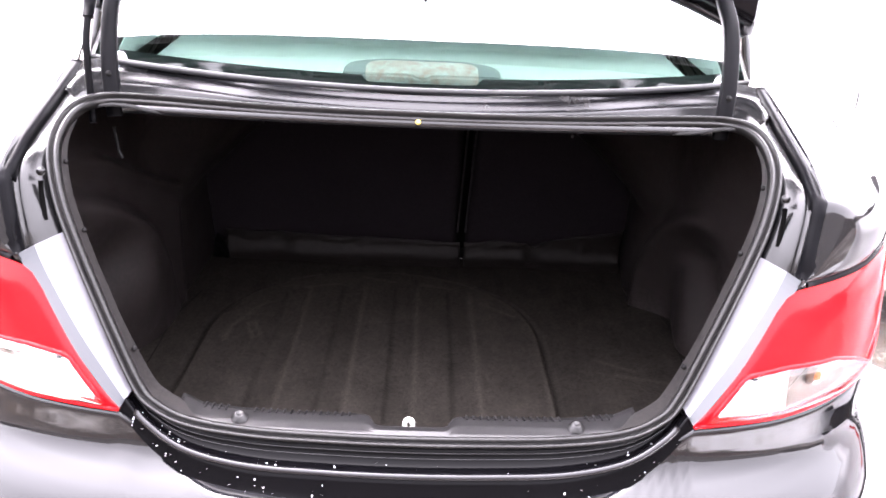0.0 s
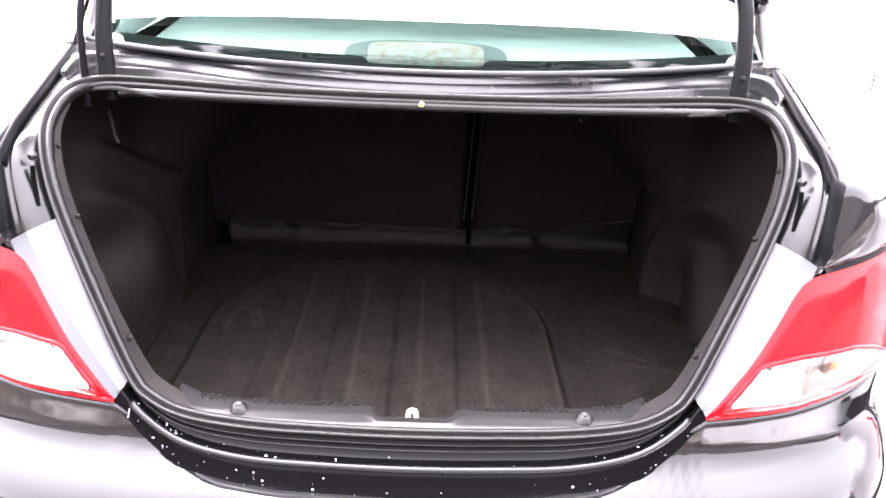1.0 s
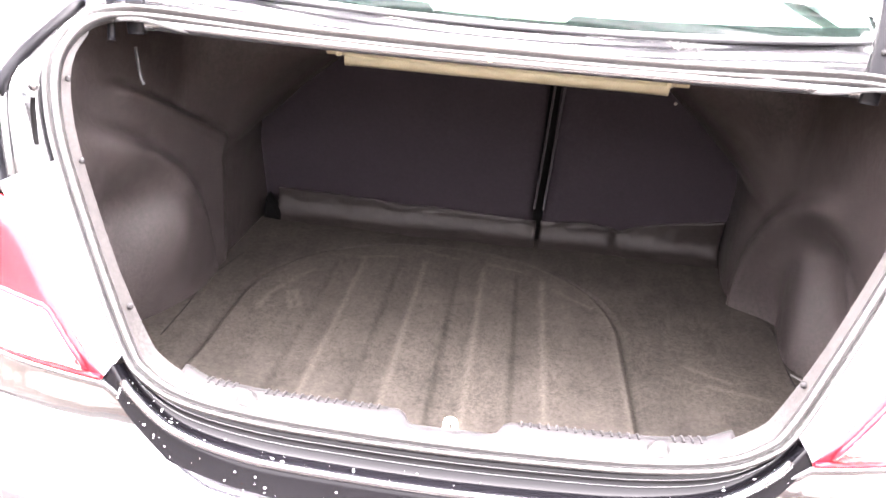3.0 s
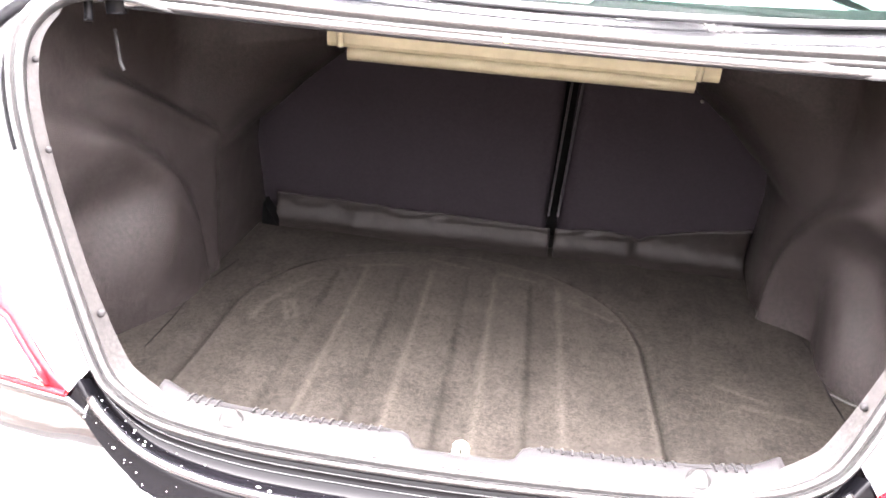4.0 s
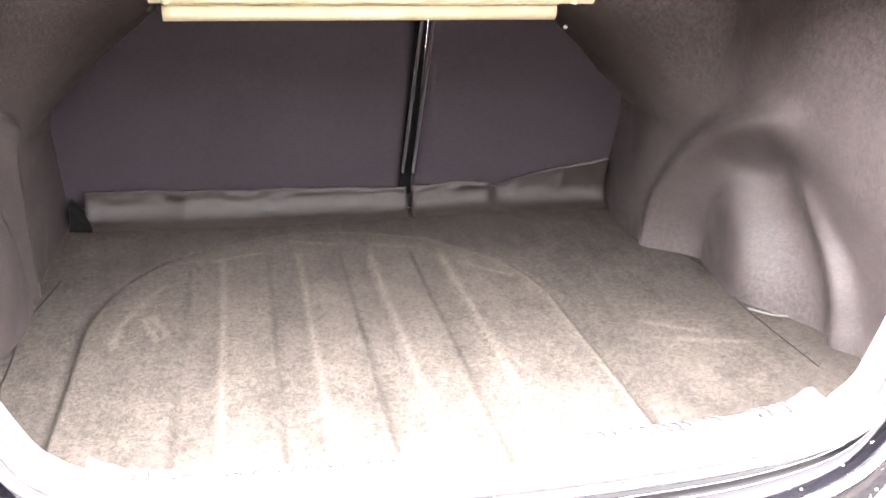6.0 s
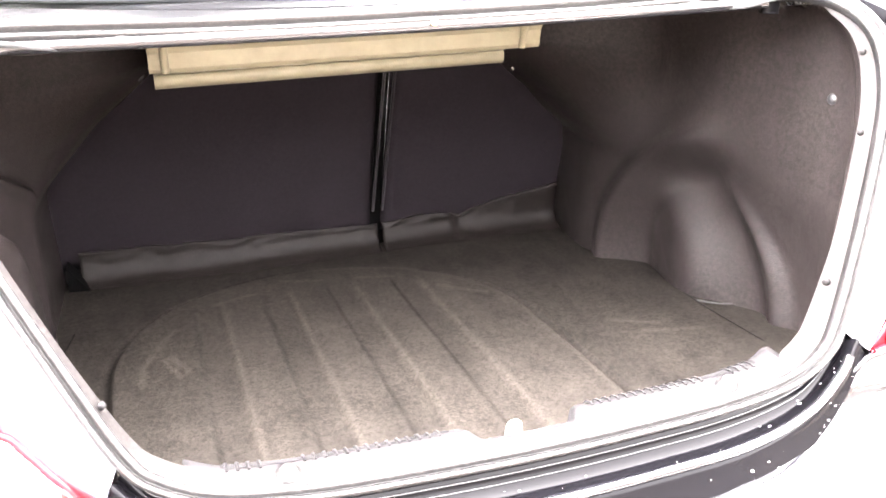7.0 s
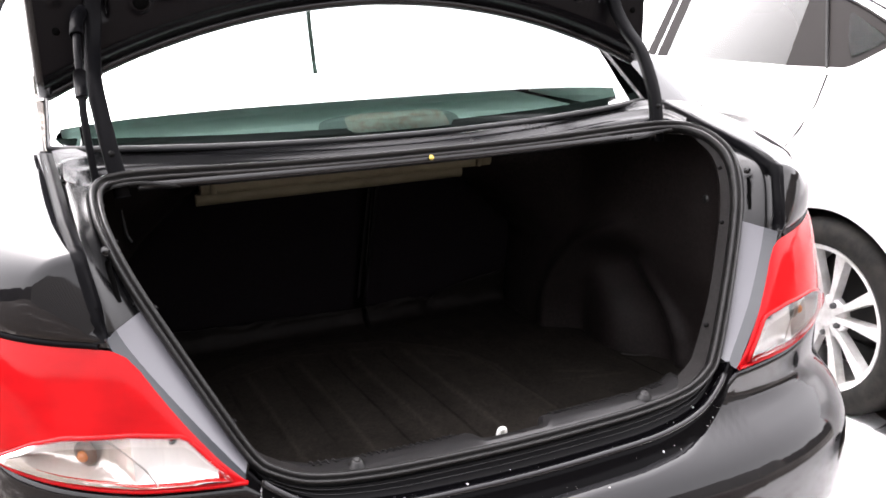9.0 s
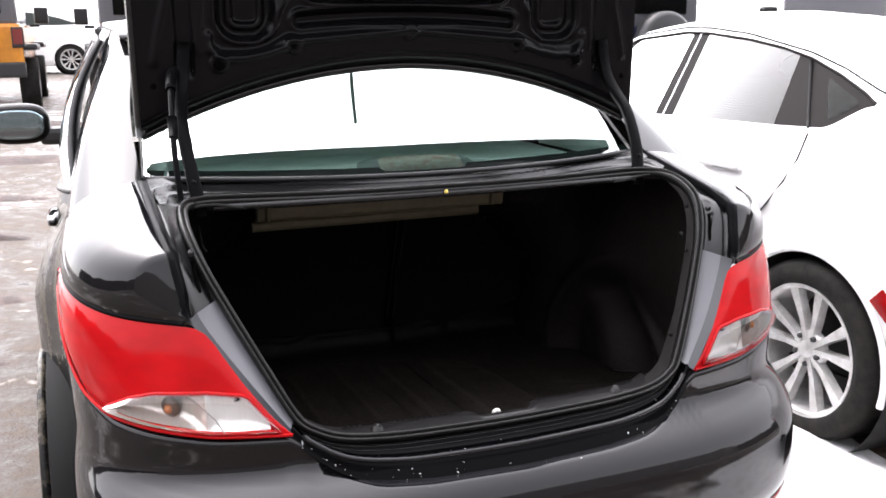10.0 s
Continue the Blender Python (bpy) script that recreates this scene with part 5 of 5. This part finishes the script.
def saloon(name, at, mat, label, detail=True, flip=False):
    """A parked four-door car facing +y, its left flank at x = at[0]; at[1]: rear axle."""
    X, Y = at
    car = thing(name, (X + 0.93, Y + 1.3, 0), label, "car", "parked cars")
    B = lambda y: lerp([(-0.75, 1.12), (-0.2, 1.135), (0.1, 1.125), (0.35, 1.115), (1.15, 1.102), (1.6, 1.085), (2.3, 1.05), (3.0, 0.96), (3.7, 0.72)], y)
    R = lambda y: lerp([(-0.62, 1.14), (-0.3, 1.215), (-0.065, 1.274), (0.15, 1.345), (0.373, 1.402), (0.8, 1.475), (1.09, 1.503), (1.3, 1.507), (1.66, 1.475), (2.2, 1.29), (2.75, 1.06)], y)
    WL = lambda y: B(y) + 0.010 + 0.08 * sstep(0.12, -0.07, y)
    WT = lambda y: max(WL(y), lerp([(-0.07, 1.23), (0.0, 1.262), (0.15, 1.316), (0.35, 1.375), (0.55, 1.415), (0.77, 1.446), (1.08, 1.475), (1.25, 1.480), (1.64, 1.45), (2.2, 1.24), (2.42, 1.07)], y))
    AZ, AR = 0.335, 0.375
    nose = lambda y: 0.10 * sstep(2.2, 3.75, y) + 0.22 * sstep(3.2, 3.75, y) + 0.06 * sstep(-0.2, -0.8, y) + 0.25 * sstep(-0.75, -1.05, y)
    def flank_x(y, z):
        f = (z - 0.2) / (B(y) - 0.2)
        return lerp([(0, 0.07), (0.12, 0.02), (0.4, 0.0), (0.66, 0.012), (0.74, 0.0), (0.85, 0.025), (1.0, 0.115)], f) + nose(y)
    def house_x(y, z):
        f = min(1.15, max(0.0, (z - B(y)) / 0.40))
        return 0.115 + 0.25 * f + nose(y) * 0.6
    for side in (-1, 1):
        sx = lambda d: X + d if side < 0 else X + 1.86 - d
        nu, nv = 130, 26
        vs, ins = [], []
        for i in range(nu):
            for j in range(nv):
                y = -1.05 + 4.8 * i / (nu - 1)
                z = 0.2 + (B(y) - 0.2) * j / (nv - 1)
                P = Vector((0, y, z))
                inside = False
                for c in (0.0, 2.74):
                    d = Vector((y - c, z - AZ))
                    if d.length < AR:
                        d = d.normalized() * AR if d.length > 1e-4 else Vector((0, AR))
                        P, inside = Vector((0, c + d.x, AZ + d.y)), True
                vs.append(Vector((sx(flank_x(P.y, P.z)), Y + P.y, P.z)))
                ins.append(inside)
        fs = [(i * nv + j, (i + 1) * nv + j, (i + 1) * nv + j + 1, i * nv + j + 1) for i in range(nu - 1) for j in range(nv - 1)
              if not all(ins[k] for k in (i * nv + j, (i + 1) * nv + j, (i + 1) * nv + j + 1, i * nv + j + 1))]
        fl_ob = part("body_side", (vs, fs), mat, car)
        for c in (0.0, 2.74):
            part("arch_liner", lathe([(AR + 0.01, 0.0), (AR + 0.01, -0.35), (0.05, -0.35)], (sx(0.012), Y + c, AZ), (side, 0, 0), 40), DARK, fl_ob)
            ring = [Vector((sx(0.004), Y + c + (AR + 0.004) * math.cos(a), AZ + (AR + 0.004) * math.sin(a))) for a in np.linspace(-0.2, math.pi + 0.2, 40)]
            part("arch_lip", sweep(ring, circle(0.012, 8), (side, 0, 0)), mat, fl_ob)
            road_wheel(car, (sx(0.115), Y + c, AZ + 0.005), side, 0.337, 0.243, 0.22, 10)
        def skin(lo, hi, ya, yb, n):
            def at3(u, v):
                y = ya + (yb - ya) * u
                z = lo(y) + (max(lo(y), hi(y)) - lo(y)) * v
                return Vector((sx(house_x(y, z)), Y + y, z))
            return grid(at3, n, 8)
        if detail:
            part("cab_side", joined(skin(lambda y: B(y) - 0.002, WL, -0.07, 2.42, 60), skin(WT, R, -0.07, 2.42, 60), skin(lambda y: B(y) - 0.002, R, -0.72, -0.07, 20), skin(lambda y: B(y) - 0.002, R, 2.42, 2.78, 10)), mat, car)
        else:
            part("cab_side", skin(lambda y: B(y) - 0.002, R, -0.72, 2.78, 80), mat, car)
        if not detail:
            def strip(u, v, sx=sx):
                y = -0.15 + 2.5 * u
                lo, hi = B(y) + 0.02, max(B(y) + 0.02, R(y) - 0.05)
                z = lo + (hi - lo) * v
                return Vector((sx(house_x(y, z) - 0.006), Y + y, z))
            part("side_window", grid(strip, 40, 6), TINT, car)
            continue
        def pane(ya0, ya1, yb0, yb1, off, inset=0.0):
            def at2(u, v):
                y = (ya0 + (ya1 - ya0) * v) * (1 - u) + (yb0 + (yb1 - yb0) * v) * u
                lo, hi = WL(y) + inset, max(WL(y) + inset, WT(y) - inset)
                z = lo + (hi - lo) * v
                return Vector((sx(house_x(y, z) - off), Y + y, z))
            return grid(at2, 26, 10)
        for a in ((-0.07, -0.07, 0.36, 0.425), (1.02, 1.075, 1.155, 1.195), (2.28, 1.60, 2.42, 1.72)):
            part("window_pillar", pane(*a, 0.001), PILLAR, car, "dark window pillar trim")
        part("pillar_gap", pane(1.082, 1.130, 1.094, 1.142, 0.003), SILVER, car, "pale gap between the two doors")
        for args, nm in (((0.35, 0.415, 1.03, 1.085, 0.0), "rear_door_glass"), ((1.145, 1.185, 2.30, 1.62, 0.0), "front_door_glass"), ((0.00, 0.02, 0.10, 0.20, 0.004, 0.030), "quarter_glass")):
            part(nm, pane(*args), QGLASS if nm == "quarter_glass" else PALEGLASS, car, "pale window glass showing a cream cabin")
        part("window_trim", sweep([Vector((sx(house_x(y, WT(y)) - 0.004), Y + y, WT(y))) for y in np.linspace(-0.07, 2.0, 60)], circle(0.0055, 6), (side, 0, 0)), PILLAR, car)
        line = lambda pts: [Vector((sx(flank_x(y, z) - 0.002), Y + y, z)) for y, z in pts]
        part("door_seam", sweep(line([(0.16, 1.11), (0.14, 1.02), (0.165, 0.94), (0.23, 0.85), (0.32, 0.76), (0.42, 0.64), (0.46, 0.35)]), circle(0.0035, 6), (side, 0, 0)), DARK, car)
        part("door_seam", sweep(line([(1.18, 1.04), (1.16, 0.8), (1.16, 0.35)]), circle(0.0035, 6), (side, 0, 0)), DARK, car)
        part("door_seam", sweep([Vector((sx(house_x(0.25, z) - 0.006), Y + 0.175 + 0.175 * (z - 1.13) / 0.245, z)) for z in np.linspace(1.13, 1.372, 8)], circle(0.005, 6), (side, 0, 0)), DARK, car)
        for hy in (0.52, 1.62):
            c = Vector((sx(flank_x(hy, 0.96) - 0.018), Y + hy, 0.96))
            part("door_handle", slab((0.022, 0.25, 0.024), c, 0.008), mat, car)
            part("handle_recess", slab((0.006, 0.12, 0.05), (sx(flank_x(hy, 0.95) + 0.001), Y + hy, 0.95), 0.002), SILVER, car)
        part("roof_seam", sweep([Vector((sx(house_x(y, R(y)) - 0.004), Y + y, R(y) - 0.004)) for y in np.linspace(-0.45, 2.2, 60)], circle(0.004, 6), (side, 0, 0)), DARK, car)
        part("tail_lamp", pebble((0.20, 0.03, 0.07), (X + 0.93 + side * 0.42, Y - 1.055, 0.90), 0.5), RED, car)
    def top(u, v):
        y = -0.62 + 3.35 * u
        t = 2 * v - 1
        hx = 0.93 - house_x(y, max(B(y), R(y)))
        return Vector((X + 0.93 + hx * t, Y + y, max(B(y), R(y)) + (0.065 * sstep(-0.5, 0.5, y) * sstep(2.7, 1.9, y) + 0.01) * (1 - t * t)))
    part("roof", grid(top, 60, 14), mat, car)
    if detail:
        def backlight(u, v):
            P = top(0.02 + 0.21 * u, 0.10 + 0.8 * v)
            return P + Vector((0, -0.002, 0.006))
        part("rear_window", grid(backlight, 16, 12), TINT, car, "dark rear window")
    def deck(u, v):
        t = 2 * v - 1
        y = -1.05 + 0.45 * u
        return Vector((X + 0.93 + (0.93 - flank_x(y, B(y)) + 0.003) * t, Y + y, B(y) + 0.02 * (1 - t * t)))
    part("boot_deck", grid(deck, 8, 10), mat, car)
    def hood(u, v):
        t = 2 * v - 1
        y = 2.6 + 1.15 * u
        return Vector((X + 0.93 + (0.93 - flank_x(y, B(y)) + 0.003) * t, Y + y, B(y) + 0.05 * (1 - t * t) * (1 - u)))
    part("bonnet", grid(hood, 10, 10), mat, car)
    for y, nm in ((-1.05, "tail_panel"), (3.75, "nose_panel")):
        part(nm, grid(lambda u, v, y=y: Vector((X + flank_x(y, 0.2 + (B(y) - 0.2) * v) + (1.86 - 2 * flank_x(y, 0.2 + (B(y) - 0.2) * v)) * u, Y + y, 0.2 + (B(y) - 0.2) * v)), 12, 10), mat, car)
    if detail:
        part("side_reflector", sweep([Vector((X + 0.006 + 0.02 * k, Y - 0.31 - 0.17 * k, 0.63 - 0.15 * k)) for k in (0.0, 0.33, 0.66, 1.0)], [(-0.006, -0.03), (0.008, -0.03), (0.008, 0.03), (-0.006, 0.03)]), RED, car, "red side reflector")
    part("underbody", slab((1.6, 4.6, 0.06), (X + 0.93, Y + 1.35, 0.22), 0.01), DARK, car)
    return car


PALEGLASS = clear("pale_window_glass", (0.17, 0.21, 0.175), 1.153)
QGLASS = clear("quarter_window_glass", (0.30, 0.39, 0.36), 1.10)
PILLAR = material("window_pillar_trim", (0.012, 0.0105, 0.010), 0.45, spec=0.04)
white_car = saloon("white_sedan", (1.575, 0.785), WHITE, "white four-door sedan with ten-spoke alloy wheels, parked alongside")
# cream cabin of the white car
CABIN = material("cream_upholstery", (0.55, 0.50, 0.43), 0.85)
for x in (2.05, 2.85):
    for y in (1.75, 2.75):
        s = part("car_seat", pebble((0.26, 0.10, 0.40), (x, y, 0.93), 0.55), CABIN, white_car, "cream cloth seat back")
        part("headrest", pebble((0.14, 0.06, 0.10), (x, y - 0.03, 1.36), 0.6), CABIN, s)
part("cabin_floor", slab((1.45, 2.6, 0.05), (2.5, 2.2, 0.75), 0.01), CABIN, white_car)

# other vehicles across the lane
def off_roader(name, cx, y, mat, label, lens=RED):
    """A boxy open-country vehicle seen from behind."""
    car = thing(name, (cx, y + 2, 0), label, "car", "parked cars")
    part("tub", slab((1.55, 3.6, 0.62), (cx, y + 1.85, 0.98), 0.05), mat, car)
    part("hard_top", slab((1.46, 2.3, 0.60), (cx, y + 1.25, 1.56), 0.07), GREY_PAINT, car)
    part("bonnet", slab((1.35, 1.3, 0.20), (cx, y + 3.6, 1.22), 0.06), mat, car)
    part("rear_bumper", slab((1.60, 0.22, 0.22), (cx, y - 0.10, 0.62), 0.03), PLASTIC, car)
    part("rear_glass", slab((1.05, 0.02, 0.36), (cx, y + 0.09, 1.62), 0.008), TINT, car)
    for side in (-1, 1):
        part("fender_flare", slab((0.22, 1.05, 0.10), (cx + side * 0.86, y + 0.62, 0.95), 0.04), PLASTIC, car)
        part("fender_flare", slab((0.22, 1.0, 0.10), (cx + side * 0.86, y + 3.1, 0.98), 0.04), PLASTIC, car)
        lampy = part("tail_lamp", slab((0.17, 0.07, 0.30), (cx + side * 0.72, y + 0.03, 1.09), 0.015), PLASTIC, car)
        part("red_lens", slab((0.13, 0.02, 0.22), (cx + side * 0.72, y - 0.012, 1.10), 0.008), lens, lampy)
        m = part("door_mirror", slab((0.22, 0.12, 0.27), (cx + side * 0.98, y + 2.35, 1.47), 0.03), PLASTIC, car)
        part("mirror_arm", slab((0.16, 0.05, 0.05), (cx + side * 0.86, y + 2.36, 1.30), 0.012), PLASTIC, m)
        for yy in (0.62, 3.1):
            road_wheel(car, (cx + side * 0.80, y + yy, 0.40), side, 0.40, 0.22, 0.26, 5)
    part("spare_wheel_cover", lathe([(0.0, 0.24), (0.33, 0.23), (0.39, 0.18), (0.39, 0.0)], (cx + 0.05, y - 0.02, 1.08), (0, -1, 0), 36), PLASTIC, car)
    return car


DULL_RED = material("dusty_red_lens", (0.16, 0.018, 0.014), 0.4)
jeep = off_roader("off_roader", -2.27, 12.0, ORANGE, "orange boxy off-roader with a grey hard top, seen from behind", DULL_RED)
jeep.location.z = 0.50
jeep.scale = (0.92, 0.92, 0.92)
far = saloon("white_car", (-3.33, 21.6), WHITE, "white car parked across the end of the lane", False)
far.rotation_euler.z = radians(90)
far.location.z = 0.70
grey4 = off_roader("grey_off_roader", 0.12, 11.6, GREY_PAINT, "dark grey boxy off-roader parked ahead of the black sedan", PLASTIC)
grey4.location.z = 0.47
grey4.scale = (0.92, 0.92, 0.92)
blue4 = off_roader("blue_off_roader", 6.2, 8.6, NAVY, "dark blue tall car parked beyond the white sedan")
blue4.location.z = 0.30
brown4 = off_roader("brown_off_roader", 8.6, 5.8, GREY_PAINT, "dark grey tall car in the next row")
brown4.location.z = 0.22


# plain wall added out of view behind the lot to darken paint reflections
UNSEEN_WALL = material("unseen_wall_grey", (0.2, 0.19, 0.18), 0.7)
link(UNSEEN_WALL, ramp(UNSEEN_WALL, noise_fac(UNSEEN_WALL, 2.0, 6.0, 0.7), [(0.3, (0.06, 0.056, 0.052)), (0.7, (0.12, 0.112, 0.10))]), bsdf(UNSEEN_WALL).inputs["Base Color"])
def cladding(u, v):
    x = -14 + 28 * u
    return Vector((x, -10.0 + 0.02 * (1 if int(u * 219 + 0.5) % 4 < 2 else -1), -0.1 + 5.0 * v))
tagged(solid(part("unseen_dark_wall", mesh_from(*grid(cladding, 220, 2), False), UNSEEN_WALL), 0.12), "plain grey corrugated wall added out of view to darken reflections", kind="structure")


# dark rise added out of view round back and sides, to darken reflections
UNSEEN_RING = material("unseen_ring_dark", (0.03, 0.026, 0.022), 0.95)
link(UNSEEN_RING, ramp(UNSEEN_RING, noise_fac(UNSEEN_RING, 0.8, 8.0, 0.7), [(0.3, (0.016, 0.014, 0.012)), (0.7, (0.06, 0.05, 0.042))]), bsdf(UNSEEN_RING).inputs["Base Color"])
def unseen_ring(u, v):
    a = radians(150 + 240 * u)
    r = 46 + 5 * noise.noise(Vector((u * 12, 0, 7)))
    h = 10.5 + 3.0 * noise.noise(Vector((u * 30, 0, 2))) + 1.6 * noise.noise(Vector((u * 160, 0, 5)))
    return Vector((r * math.cos(a) * (1 + 0.06 * v), r * math.sin(a) * (1 + 0.06 * v), -0.2 + h * v + (0.5 * noise.noise(Vector((u * 300, v * 9, 1))) if v else 0)))
tagged(part("backdrop", grid(unseen_ring, 400, 8), UNSEEN_RING), "dark band added out of view round the lot to darken reflections", kind="structure")
white_car.location.z = -0.03


# ---- chips and scuffs on the painted edge ----
rnd = random.Random(23)
CHIP = material("bare_primer_chip", (0.62, 0.60, 0.58), 0.6)
chips = []
for x, z, w in ((0.338, -0.004, 0.009), (0.372, -0.005, 0.006), (0.398, -0.004, 0.008), (-0.33, -0.006, 0.004), (-0.21, -0.008, 0.003), (0.12, -0.006, 0.003)):
    side = 1 if x > 0 else -1
    n = 11
    outline = []
    for k in range(n):
        a = 2 * math.pi * k / n
        r = rnd.uniform(0.45, 1.1)
        xx, dz = abs(x) + w * 0.5 * r * math.cos(a), z + 0.30 * w * r * math.sin(a)
        outline.append(shell(p_of(xx), BUMPER_EDGE(p_of(xx)) - 0.003 + min(-0.001, dz), side, 0.0026))
    mid = sum(outline, Vector()) / n
    chips.append((outline + [mid + Vector((0, -0.0005, 0.0003))], [(k, (k + 1) % n, n) for k in range(n)]))
part("paint_chips", joined(*chips), CHIP, bumper, "pale chips in the bumper's edge", kind="stuff")

# seams where the floor felt meets the side trims, and the piped foot of the housings
PIPING = material("pale_felt_piping", (0.016, 0.0148, 0.014), 0.7)
for pts in (((0.593, 0.861), (0.640, 0.749), (0.627, 0.557), (0.626, 0.456), (0.626, 0.32)), ((-0.560, 0.848), (-0.575, 0.761), (-0.588, 0.667), (-0.582, 0.525), (-0.582, 0.40))):
    run = spline([(x, y, floor_z(y) + carpet_height(x, y) + 0.0006) for x, y in pts], 40)
    part("carpet_seam", sweep(run, [(-0.0014, 0.0), (0.0, 0.0006), (0.0014, 0.0)]), HOLE, mat_ob, "dark seam in the felt")
    side = 1 if pts[0][0] > 0 else -1
    if side < 0:
        continue
    foot = spline([(side * x, y, floor_z(y) + carpet_height(side * x, y) + 0.002) for x, y in ((0.628, 0.535), (0.655, 0.505), (0.690, 0.488), (0.728, 0.474))], 20)
    part("trim_piping", sweep(foot, circle(0.0017, 8)), PIPING, sedan, "pale piped edge at the foot of the wheel housing")
